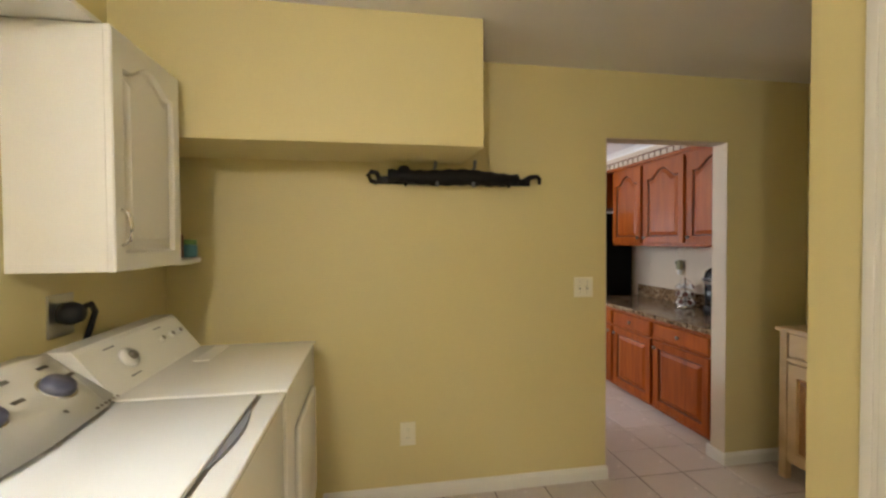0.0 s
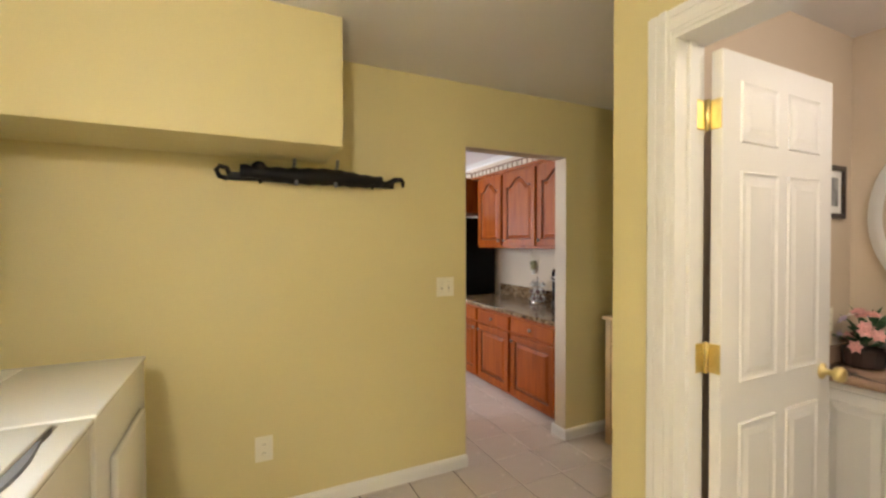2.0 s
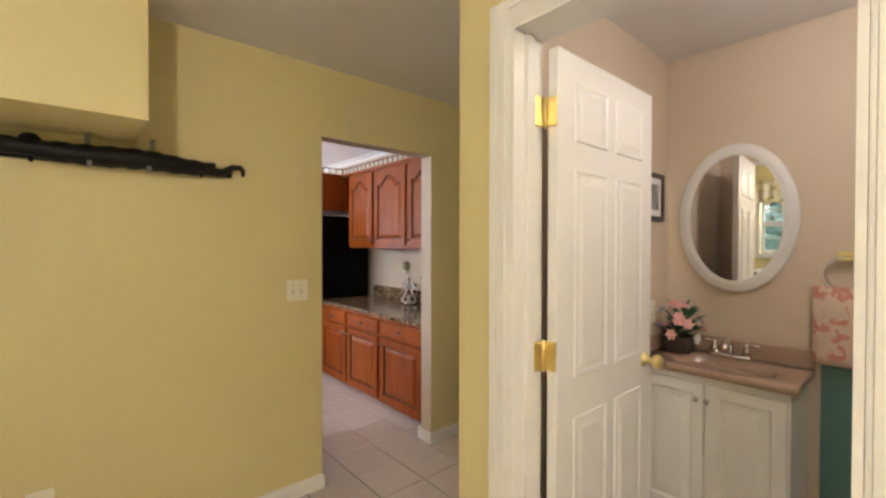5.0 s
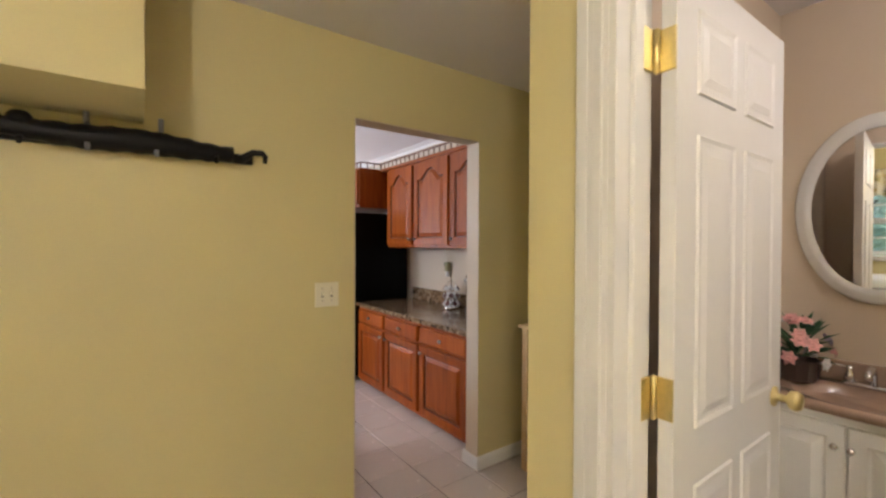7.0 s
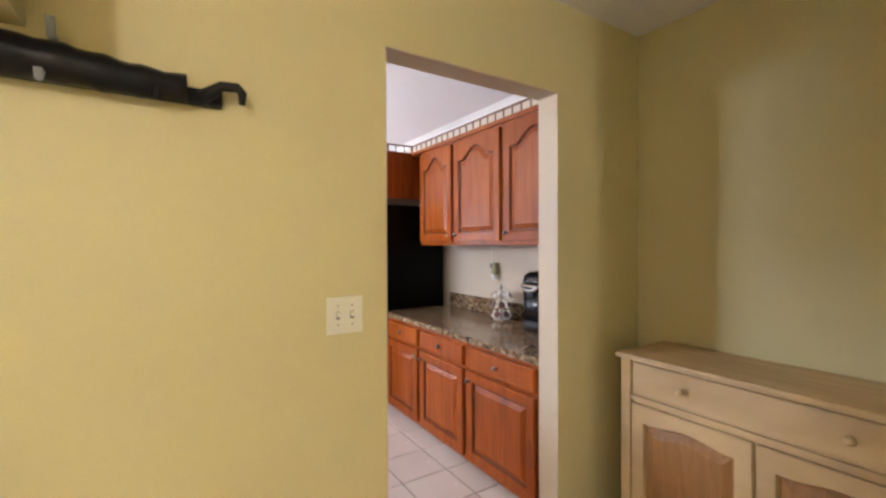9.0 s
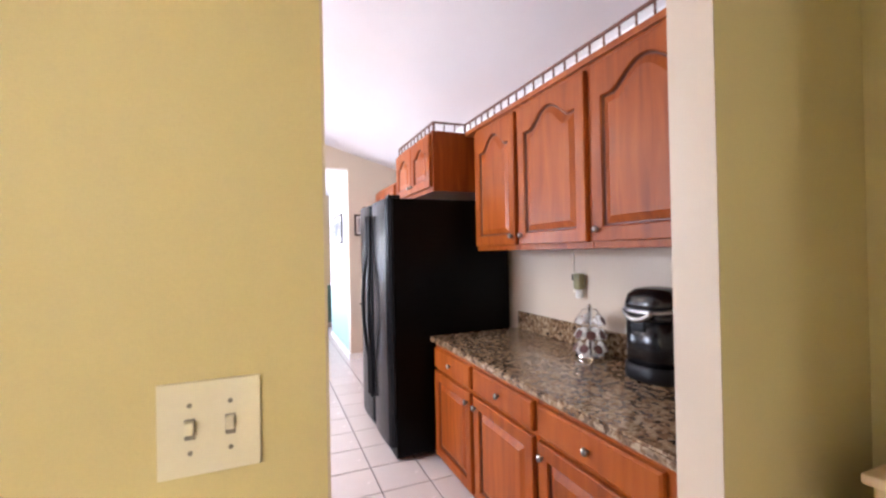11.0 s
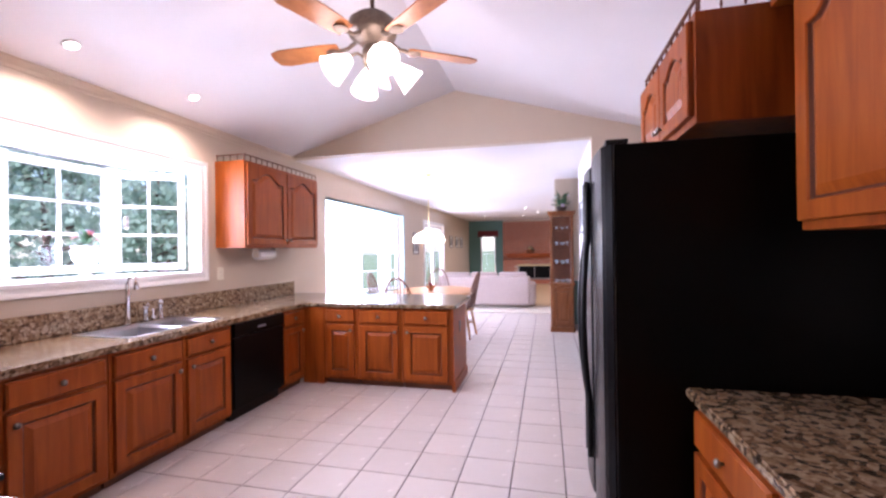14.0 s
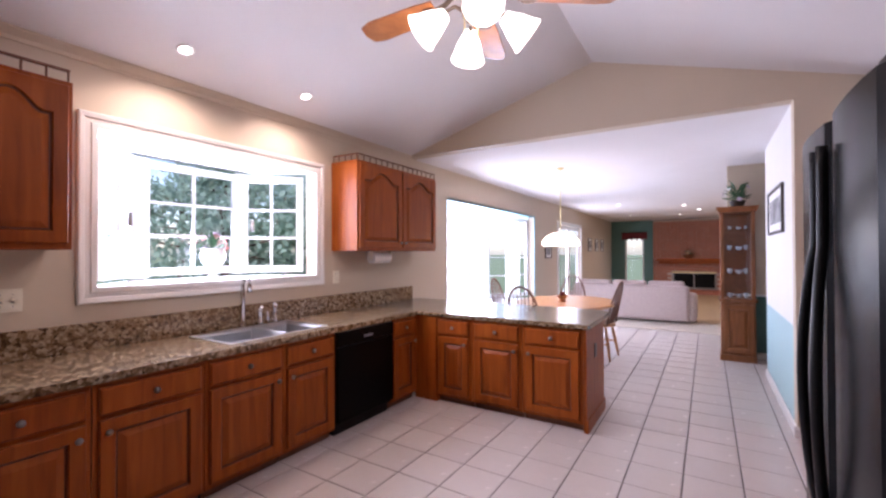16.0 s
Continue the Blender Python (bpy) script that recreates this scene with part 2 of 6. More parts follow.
VOILE = sheer_cloth("sheer_voile")
PLAID = ramp_surface("floral_valance_cloth", [(0.40, (0.80, 0.78, 0.66)), (0.52, (0.78, 0.74, 0.52)), (0.60, (0.62, 0.50, 0.22)), (0.70, (0.36, 0.42, 0.22))], 0.9, 14, 4, bump=0.2)
TOWEL = ramp_surface("floral_towel", [(0.40, (0.62, 0.50, 0.38)), (0.52, (0.68, 0.54, 0.42)), (0.58, (0.55, 0.22, 0.16)), (0.68, (0.62, 0.34, 0.26))], 0.95, 16, 4, bump=0.4)
PINK = surface("pink_petals", (0.76, 0.40, 0.38), 0.7, vary=0.3, scale=40, bump=0.02)
LILAC = surface("lilac_petals", (0.52, 0.44, 0.58), 0.7, vary=0.3, scale=40, bump=0.02)
GREEN = surface("silk_leaves", (0.05, 0.13, 0.06), 0.6, vary=0.35, scale=30, bump=0.02)
# paler and bluer than foliage: outdoor glare and haze put into the leaf colour
LEAF = ramp_surface("hazy_tree_leaves", [(0.3, (0.12, 0.19, 0.15)), (0.7, (0.25, 0.35, 0.29))], 0.6, 8, 4, bump=0.2)
def let_light_through(m, share, colour):
    """Thin leaves pass part of the light that falls on their far side."""
    n, l = m.node_tree.nodes, m.node_tree.links
    tl, mx = n.new("ShaderNodeBsdfTranslucent"), n.new("ShaderNodeMixShader")
    tl.inputs[0].default_value, mx.inputs[0].default_value = (*colour, 1), share
    l.new(n["Principled BSDF"].outputs[0], mx.inputs[1]), l.new(tl.outputs[0], mx.inputs[2])
    l.new(mx.outputs[0], n["Material Output"].inputs[0])


# pale translucent colour adds to the same painted haze
let_light_through(LEAF, 0.55, (0.45, 0.58, 0.46))
BARK = surface("bark", (0.09, 0.065, 0.05), 0.95, vary=0.3, scale=10, bump=0.2)
LAWN = ramp_surface("lawn", [(0.3, (0.08, 0.13, 0.06)), (0.7, (0.16, 0.22, 0.11))], 0.95, 10, 6, bump=0.4)
DECK = ramp_surface("weathered_deck_boards", [(0.3, (0.30, 0.26, 0.24)), (0.7, (0.42, 0.38, 0.35))], 0.85, 5, 5, (1, 8, 1), bump=0.2)
PORCELAIN = surface("glazed_porcelain", (0.80, 0.80, 0.80), 0.12, vary=0.04, bump=0.0)
CHINA = surface("grey_blue_china", (0.38, 0.42, 0.48), 0.2, vary=0.3, scale=40, bump=0.0)
PAPER = surface("matte_white_paper", (0.80, 0.80, 0.79), 0.85, vary=0.03, bump=0.01)
PHOTO = ramp_surface("faded_print", [(0.35, (0.12, 0.12, 0.13)), (0.6, (0.35, 0.35, 0.36))], 0.6, 9, 4, bump=0.0)
DARKFRAME = surface("dark_frame_wood", (0.035, 0.022, 0.018), 0.35, vary=0.2, scale=20, bump=0.02)
MIRROR = surface("mirror_silver", (0.90, 0.90, 0.90), 0.02, metal=1.0, vary=0.0, bump=0.0)
GLASS = clear_glass("window_glass")
PODFOIL = surface("brown_foil_lid", (0.10, 0.035, 0.03), 0.4, vary=0.4, scale=50, bump=0.01)
BULBGLASS = glow("lit_frosted_glass", (1.0, 0.90, 0.76), 3.0)
PENDGLASS = glow("lit_pendant_glass", (1.0, 0.88, 0.66), 1.4)
CANGLOW = glow("lit_can_lens", (1.0, 0.93, 0.82), 7.0)
SOOT = surface("firebox_soot", (0.02, 0.018, 0.016), 0.9, vary=0.3, bump=0.1)
TEALGLOSS = surface("aqua_valance_board", (0.35, 0.62, 0.68), 0.5, vary=0.05, bump=0.02)

# ---- building helpers ----
def thing(name, label, category, at=(0, 0, 0), group="", kind=""):
    ob = new(name)
    ob.location = at
    ob.empty_display_size = 0.1
    return tagged(ob, label, category, group, kind)


def part(name, bm, material, parent=None, label="", smooth=False, second=None):
    me = bpy.data.meshes.new(name)
    bmesh.ops.recalc_face_normals(bm, faces=bm.faces)
    if smooth:
        for f in bm.faces:
            f.smooth = True
    bm.to_mesh(me)
    bm.free()
    me.materials.append(material)
    if second is not None:
        me.materials.append(second)
    ob = new(name, me)
    if parent is not None:
        ob.parent = parent
        ob.matrix_parent_inverse = Matrix.Translation(-parent.location) if parent.data is None else Matrix()
    if label:
        ob["label"] = label
    return ob


def solo(name, bm, material, label, category, group="", kind="", smooth=False):
    return tagged(part(name, bm, material, None, "", smooth), label, category, group, kind)


def mesh():
    return bmesh.new()


def box(x0, x1, y0, y1, z0, z1, bevel=0.0, bm=None, m=None):
    bm = bm or bmesh.new()
    mat = Matrix.Translation(((x0 + x1) / 2, (y0 + y1) / 2, (z0 + z1) / 2)) @ Matrix.Diagonal((abs(x1 - x0), abs(y1 - y0), abs(z1 - z0), 1))
    made = bmesh.ops.create_cube(bm, size=1, matrix=mat)["verts"]
    if bevel:
        edges = list({e for v in made for e in v.link_edges})
        made2 = bmesh.ops.bevel(bm, geom=edges, offset=bevel, segments=2, affect="EDGES", profile=0.6)
        made = list({v for f in made2["faces"] for v in f.verts} | {v for v in made if v.is_valid})
    if m is not None:
        bmesh.ops.transform(bm, matrix=m, verts=made)
    return bm


def lathe(profile, at=(0, 0, 0), n=24, bm=None, m=None, flute=0.0):
    """A turned body from (radius, height) pairs."""
    bm = bm or bmesh.new()
    rings, made = [], []
    for r, z in profile:
        ring = []
        for i in range(n):
            a = 2 * math.pi * i / n
            rr = r * (1 + (flute if i % 2 else -flute))
            ring.append(bm.verts.new((at[0] + rr * math.cos(a), at[1] + rr * math.sin(a), at[2] + z)))
        rings.append(ring)
        made += ring
    for a, b in zip(rings, rings[1:]):
        for i in range(n):
            bm.faces.new((a[i], a[(i + 1) % n], b[(i + 1) % n], b[i]))
    if profile[0][0] > 1e-4:
        bm.faces.new(rings[0][::-1])
    if profile[-1][0] > 1e-4:
        bm.faces.new(rings[-1])
    if m is not None:
        bmesh.ops.transform(bm, matrix=m, verts=made)
    return bm


def tube(points, r, n=8, bm=None, radii=None):
    """A round bar along points."""
    bm = bm or bmesh.new()
    pts = [Vector(p) for p in points]
    rings = []
    for i, p in enumerate(pts):
        d = (pts[min(i + 1, len(pts) - 1)] - pts[max(i - 1, 0)]).normalized()
        u = d.cross(Vector((0, 0, 1)))
        if u.length < 0.05:
            u = d.cross(Vector((1, 0, 0)))
        u.normalize()
        w = d.cross(u)
        rr = radii[i] if radii else r
        rings.append([bm.verts.new(p + rr * (math.cos(2 * math.pi * k / n) * u + math.sin(2 * math.pi * k / n) * w)) for k in range(n)])
    for a, b in zip(rings, rings[1:]):
        for k in range(n):
            bm.faces.new((a[k], a[(k + 1) % n], b[(k + 1) % n], b[k]))
    bm.faces.new(rings[0][::-1]), bm.faces.new(rings[-1])
    return bm


def loft(loops, bm=None, cap=True):
    """Skins closed loops with equal counts, one after another."""
    bm = bm or bmesh.new()
    rings = [[bm.verts.new(p) for p in lp] for lp in loops]
    n = len(rings[0])
    for a, b in zip(rings, rings[1:]):
        for i in range(n):
            bm.faces.new((a[i], a[(i + 1) % n], b[(i + 1) % n], b[i]))
    if cap:
        bm.faces.new(rings[0][::-1]), bm.faces.new(rings[-1])
    return bm


def prism(poly, z0, z1, bm=None):
    return loft([[(x, y, z0) for x, y in poly], [(x, y, z1) for x, y in poly]], bm)


def panel_door(w, h, arch=0.0, thick=0.023, stile=0.058, glazed=0):
    """A raised-panel door in its own frame: x across, y out of the face (towards -y), z up; lower left corner at the origin."""
    k = 16
    iw, ih = w - 2 * stile, h - 2 * stile

    def inner(inset, d):
        pts = [(stile + inset, d, stile + inset), (w - stile - inset, d, stile + inset)]
        for i in range(k + 1):
            s = 1 - 2 * i / k
            rise = 0.5 + 0.5 * math.cos(math.pi * min(1, abs(s) / 0.72)) if abs(s) < 0.72 else 0
            x = w / 2 + s * (iw / 2 - inset)
            pts.append((x, d, h - stile - inset - arch * (1 - rise ** 0.6)))
        return pts

    def outer(d, e=0.0):
        pts = [(e, d, e), (w - e, d, e)]
        for i in range(k + 1):
            pts.append((w / 2 + (1 - 2 * i / k) * (w / 2 - e), d, h - e))
        return pts

    bm = loft([outer(0), outer(-thick + 0.004), outer(-thick, 0.004), inner(0, -thick), inner(0.004, -thick + 0.006), inner(0.008, -thick + 0.015), inner(0.014, -thick + 0.015), inner(0.044, -thick + 0.002)])
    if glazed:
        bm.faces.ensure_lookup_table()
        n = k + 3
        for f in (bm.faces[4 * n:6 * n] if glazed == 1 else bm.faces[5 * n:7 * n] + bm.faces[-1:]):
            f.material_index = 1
    return bm


def drawer_front(w, h, thick=0.023):
    def ring(e, d):
        return [(e, d, e), (w - e, d, e), (w - e, d, h - e), (e, d, h - e)]
    return loft([ring(0, 0), ring(0, -thick + 0.008), ring(0.008, -thick)])


def placed(bm, m):
    bmesh.ops.transform(bm, matrix=m, verts=bm.verts)
    return bm


def knob_mesh(m, r=0.015):
    return lathe([(0.005, 0), (0.006, 0.012), (r, 0.017), (r * 0.95, 0.024), (r * 0.5, 0.029), (0.0, 0.03)], n=14, m=m @ pose(0, 0, 0, 90))


def cabinet(name, label, m, w, h, depth, doors, drawers=0, toe=0.0, wood=None, arch=0.0, knob="low", group="", rail=0, ends=(), category="cabinet", knobmat=None, low=0):
    """A cabinet unit in its own frame: x across the front, front at y = 0 facing -y, body behind it, base at z = 0. m: its pose.
    doors: list of (x0, x1, hinge side). drawers: height of a drawer row above the doors."""
    wood = wood or CHERRY
    t = thing(name, label, category, m.translation, group)
    if low:
        part("body", placed(box(0, w, 0.022, depth, toe, low, 0.002), m), wood, t)
        part("face_frame", placed(box(0, w, 0, 0.02, toe, h, 0.002), m), wood, t)
    else:
        part("body", placed(box(0, w, 0, depth, toe, h, 0.002), m), wood, t)
    if toe:
        part("toe_kick", placed(box(0.005, w - 0.005, 0.05, depth, 0, toe), m), RAILWOOD, t)
    top = h - 0.025
    for x0, x1, side in doors:
        zt = top - (drawers + 0.022 if drawers else 0)
        dh = zt - (toe + 0.03)
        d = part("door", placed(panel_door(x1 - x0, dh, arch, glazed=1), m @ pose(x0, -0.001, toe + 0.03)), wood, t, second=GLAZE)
        kx = x1 - 0.03 if side == "l" else x0 + 0.03
        kz = toe + 0.03 + (0.05 if knob == "low" else dh - 0.055)
        part("knob", placed(knob_mesh(Matrix()), m @ pose(kx, -0.02, kz)), knobmat or PEWTER, d, "dark pewter knob", True)
        if drawers:
            f = part("drawer_front", placed(drawer_front(x1 - x0, drawers), m @ pose(x0, -0.001, top - drawers)), wood, t)
            part("knob", placed(knob_mesh(Matrix()), m @ pose((x0 + x1) / 2, -0.02, top - drawers / 2)), knobmat or PEWTER, f, "dark pewter knob", True)
    return t


def gallery_rail(name, pts, z, parent=None):
    """A small spindle gallery along the tops of the wall cabinets."""
    t = thing(name, "dark wooden spindle gallery rail on top of the wall cabinets", "gallery rail", (pts[0][0], pts[0][1], z))
    for (x0, y0), (x1, y1) in zip(pts, pts[1:]):
        ln = math.hypot(x1 - x0, y1 - y0)
        a = math.atan2(y1 - y0, x1 - x0)
        m = Matrix.Translation((x0, y0, z)) @ Matrix.Rotation(a, 4, "Z")
        part("top_rail", placed(box(0, ln, -0.007, 0.007, 0.048, 0.060, 0.002), m), RAILWOOD, t)
        n = max(2, round(ln / 0.085))
        for i in range(n + 1):
            x = min(max(i * ln / n, 0.006), ln - 0.006)
            part("spindle", placed(lathe([(0.003, 0), (0.006, 0.012), (0.004, 0.026), (0.006, 0.036), (0.003, 0.049)], (x, 0, 0), 6), m), RAILWOOD, t)
    return t

# ---- the large structure ----
LX, NX, BX = -0.685, 3.16, 3.27        # laundry left wall, niche right wall, bathroom far wall
KL, KR, KN, KF = -0.915, 3.33, 2.775, 7.58   # kitchen left, right, near wall and header
CL, FAR, FC = 2.46, 20.0, 2.49        # laundry ceiling, far wall, flat ceiling beyond the header
RIDGE_X, RIDGE_Z, EAVE = 1.19, 3.117, 2.50


def structure(name, bm, material, label, category="wall"):
    return solo(name, bm, material, label, category, kind="structure")


def wall_with_hole(axis, a0, a1, b0, b1, z0, z1, holes):
    """A wall along an axis from a0 to a1, b0 to b1 thick, with rectangular holes (a0, a1, z0, z1)."""
    bm = mesh()

    def put(p0, p1, q0, q1):
        if p1 - p0 > 1e-4 and q1 - q0 > 1e-4:
            if axis == "x":
                box(p0, p1, b0, b1, q0, q1, bm=bm)
            else:
                box(b0, b1, p0, p1, q0, q1, bm=bm)
    at = a0
    for h0, h1, hz0, hz1 in sorted(holes):
        put(at, h0, z0, z1)
        put(h0, h1, z0, hz0)
        put(h0, h1, hz1, z1)
        at = h1
    put(at, a1, z0, z1)
    return bm


DOOR = (1.728, 2.562, 0.0, 2.06)
structure("wall_laundry_back", wall_with_hole("x", LX - 0.1, NX + 0.1, 2.66, 2.722, 0, CL, [DOOR]), YELLOW, "yellow painted laundry wall with an open doorway")
structure("wall_kitchen_near", wall_with_hole("x", KL - 0.1, KR + 0.1, 2.722, KN, 0, 3.3, [DOOR]), BEIGE, "beige kitchen wall round the laundry doorway")
bm = box(DOOR[0], DOOR[0] + 0.004, 2.6585, KN - 0.002, 0, 2.056)
box(DOOR[1] - 0.004, DOOR[1], 2.6585, KN - 0.002, 0, 2.056, bm=bm)
box(DOOR[0], DOOR[1], 2.662, KN - 0.002, 2.056, 2.06, bm=bm)
structure("trim_doorway_lining", bm, BEIGE, "pale painted lining of the open doorway", "trim")
structure("wall_laundry_left", wall_with_hole("y", -1.5, 2.66, LX - 0.12, LX, 0, CL, [(0.74, 1.36, 1.32, 2.05)]), YELLOW, "yellow laundry wall behind the washer")
structure("wall_laundry_behind", box(LX - 0.12, BX + 0.1, -1.6, -1.5, 0, CL), YELLOW, "yellow laundry end wall")
structure("wall_niche_right", box(NX, NX + 0.1, 1.40, 2.66, 0, CL), YELLOW, "yellow wall of the sideboard niche")
structure("wall_bathroom_side_outer", box(1.712, NX, 1.347, 1.40, 0, CL), YELLOW, "yellow partition wall end")
structure("wall_bathroom_north", box(1.776, BX, 1.337, 1.346, 0, 2.49), PINKISH, "warm beige bathroom wall")
BD = (0.40, 1.172, 0.0, 2.085)
structure("wall_bathroom_door_outer", wall_with_hole("y", -1.5, 1.40, 1.65, 1.712, 0, CL, [BD]), YELLOW, "yellow wall round the bathroom door")
structure("wall_bathroom_door_inner", wall_with_hole("y", -1.5, 1.337, 1.713, 1.776, 0, 2.49, [BD]), PINKISH, "warm beige wall round the bathroom door")
structure("wall_bathroom_far", box(BX, BX + 0.1, -1.5, 1.40, 0, 2.49), PINKISH, "warm beige bathroom wall behind the vanity")
structure("wall_bathroom_wainscot", box(BX - 0.012, BX - 0.001, -1.45, 0.655, 0, 0.87, 0.002), TEAL, "dark teal painted lower wall")
structure("ceiling_laundry", box(LX - 0.12, BX + 0.1, -1.6, 2.66, CL + 0.03, CL + 0.13), CEIL, "off-white painted laundry ceiling", "ceiling")
structure("ceiling_laundry_skin", box(LX, 1.65, -1.5, 2.66, CL, CL + 0.028), CEIL, "off-white painted laundry ceiling", "ceiling")
structure("ceiling_niche_skin", box(1.65, NX, 1.40, 2.66, CL, CL + 0.028), CEIL, "off-white painted niche ceiling", "ceiling")
structure("soffit", box(LX, 0.852, 2.206, 2.66, 1.878, CL, 0.003), YELLOW, "yellow boxed soffit over the coat rack")

KWIN = (4.566, 6.17, 1.17, 2.085)
BAY = (8.44, 11.8, 0.45, 2.09)
PDOOR = (13.45, 15.5, 0.02, 2.04)
structure("wall_kitchen_left", wall_with_hole("y", KN, FAR, KL - 0.12, KL, 0, 2.60, [KWIN, BAY, PDOOR]), BEIGE, "beige wall with kitchen window, bay and patio door")
structure("wall_kitchen_right", box(KR, KR + 0.1, KN, KF, 0, 2.60), BEIGE, "beige kitchen wall behind the counter")
structure("wall_kitchen_end", box(2.62, KR, KF, KF + 0.12, 0, FC), BEIGE, "beige kitchen end wall")
poly = [(KL, FC), (KR, FC), (KR, EAVE), (RIDGE_X, RIDGE_Z), (KL, EAVE)]
structure("wall_header", loft([[(x, KF, z) for x, z in poly], [(x, KF + 0.12, z) for x, z in poly]]), BEIGE, "beige gable header under the vaulted ceiling")
for nm, xa in (("left", KL - 0.12), ("right", KR + 0.1)):
    slope = (RIDGE_Z - EAVE) / (RIDGE_X - KL)
    za = RIDGE_Z - abs(xa - RIDGE_X) * slope
    poly = [(xa, za), (RIDGE_X, RIDGE_Z), (RIDGE_X, RIDGE_Z + 0.12), (xa, za + 0.12)]
    structure("ceiling_vault_" + nm, loft([[(x, KN - 0.05, z) for x, z in poly], [(x, KF + 0.12, z) for x, z in poly]]), CEIL, "white sloped vaulted kitchen ceiling", "ceiling")
structure("ceiling_dining", box(KL - 0.12, 4.4, KF + 0.12, FAR + 0.1, FC, FC + 0.1), CEIL, "white flat ceiling over dining and family room", "ceiling")
structure("wall_hall_pale", box(2.62, 2.72, KF + 0.12, 9.40, 0.80, FC), PALE, "pale upper hall wall")
structure("wall_hall_blue", box(2.62, 2.72, KF + 0.12, 9.40, 0, 0.80), SKYTEAL, "light blue lower hall wall")
structure("wall_stub_upper", box(2.30, 4.3, 10.25, 10.35, 0.82, FC), BEIGE, "cream stub wall behind the curio cabinet")
structure("wall_stub_lower", box(2.30, 4.3, 10.25, 10.35, 0, 0.80), TEAL, "dark teal lower stub wall")
structure("trim_chair_rail", box(2.30, 4.3, 10.22, 10.36, 0.80, 0.82, 0.004), WHITE, "white chair rail", "trim")
structure("wall_family_right", box(4.3, 4.4, KF, FAR, 0, FC), BEIGE, "beige family room side wall")
structure("wall_family_far", wall_with_hole("x", KL - 0.12, 4.4, FAR, FAR + 0.12, 0, FC, [(-0.45, 0.17, 0.30, 2.0)]), TEAL, "dark teal far wall with a window")
structure("wall_hall_close", box(2.725, 4.3, KF + 0.125, KF + 0.2, 0, FC), BEIGE, "beige hall closing wall")

# crown moulding, skirting
def moulding(name, x0, y0, x1, y1, z, prof, material, label, out):
    """A moulding along a line; prof: (out, up) pairs."""
    d = Vector((x1 - x0, y1 - y0, 0)).normalized()
    o = Vector((out[0], out[1], 0))
    lps = [[Vector((x, y, z)) + o * a + Vector((0, 0, b)) for a, b in prof] for x, y in ((x0, y0), (x1, y1))]
    return structure(name, loft(lps), material, label, "trim")


CROWN = [(0, 0), (0.012, 0), (0.018, 0.02), (0.035, 0.035), (0.05, 0.05), (0.05, 0.062), (0, 0.05)]
SKIRT = [(0, 0), (0.014, 0), (0.014, 0.06), (0.008, 0.075), (0, 0.08)]
moulding("trim_crown_left", KL, KN, KL, KF, EAVE - 0.05, CROWN, BEIGE, "cream crown moulding", (1, 0))
moulding("trim_crown_right", KR, KN, KR, KF, EAVE - 0.05, CROWN, WHITE, "white crown moulding", (-1, 0))
for nm, args in {"baseboard_laundry": (0.07, 2.66, 1.728, 2.66, 0, (0, -1)), "baseboard_niche": (2.562, 2.66, 3.16, 2.66, 0, (0, -1)),
                 "baseboard_jamb": (2.562, 2.648, 2.562, 2.80, 0, (-1, 0)), "baseboard_jamb_near": (1.728, 2.80, 1.728, 2.648, 0, (1, 0)),
                 "baseboard_hall": (2.62, KF, 2.62, 9.40, 0, (-1, 0)), "baseboard_end": (2.60, KF, 3.33, KF, 0, (0, -1)),
                 "baseboard_stub": (2.60, 10.25, 4.3, 10.25, 0, (0, -1)), "baseboard_partition": (1.65, 1.25, 1.65, 1.40, 0, (-1, 0)),
                 "baseboard_bath": (BX - 0.012, -1.4, BX - 0.012, 0.64, 0, (-1, 0))}.items():
    moulding(nm, *args[:5], SKIRT, WHITE, "white painted baseboard", args[5])

# ---- windows ----
def casement(parent, p0, p1, z0, z1, cols, rows, stile=0.05, depth=0.045):
    """A glazed sash with muntins between two points of the plan."""
    a = math.atan2(p1[1] - p0[1], p1[0] - p0[0])
    w = math.hypot(p1[0] - p0[0], p1[1] - p0[1])
    m = Matrix.Translation((p0[0], p0[1], 0)) @ Matrix.Rotation(a, 4, "Z")
    bm = box(0, w, -depth / 2, depth / 2, z0, z0 + stile)
    box(0, w, -depth / 2, depth / 2, z1 - stile, z1, bm=bm)
    box(0, stile, -depth / 2, depth / 2, z0 + stile, z1 - stile, bm=bm)
    box(w - stile, w, -depth / 2, depth / 2, z0 + stile, z1 - stile, bm=bm)
    fr = part("sash", placed(bm, m), WHITE, parent)
    for i in range(1, cols):
        x = stile + (w - 2 * stile) * i / cols
        part("muntin", placed(box(x - 0.009, x + 0.009, -0.014, 0.014, z0 + stile, z1 - stile), m), WHITE, fr)
    for i in range(1, rows):
        z = z0 + stile + (z1 - z0 - 2 * stile) * i / rows
        part("muntin", placed(box(stile, w - stile, -0.0135, 0.0135, z - 0.009, z + 0.009), m), WHITE, fr)
    g = part("pane", placed(box(stile, w - stile, -0.002, 0.002, z0 + stile, z1 - stile), m), GLASS, fr)
    g.visible_shadow = False
    return fr


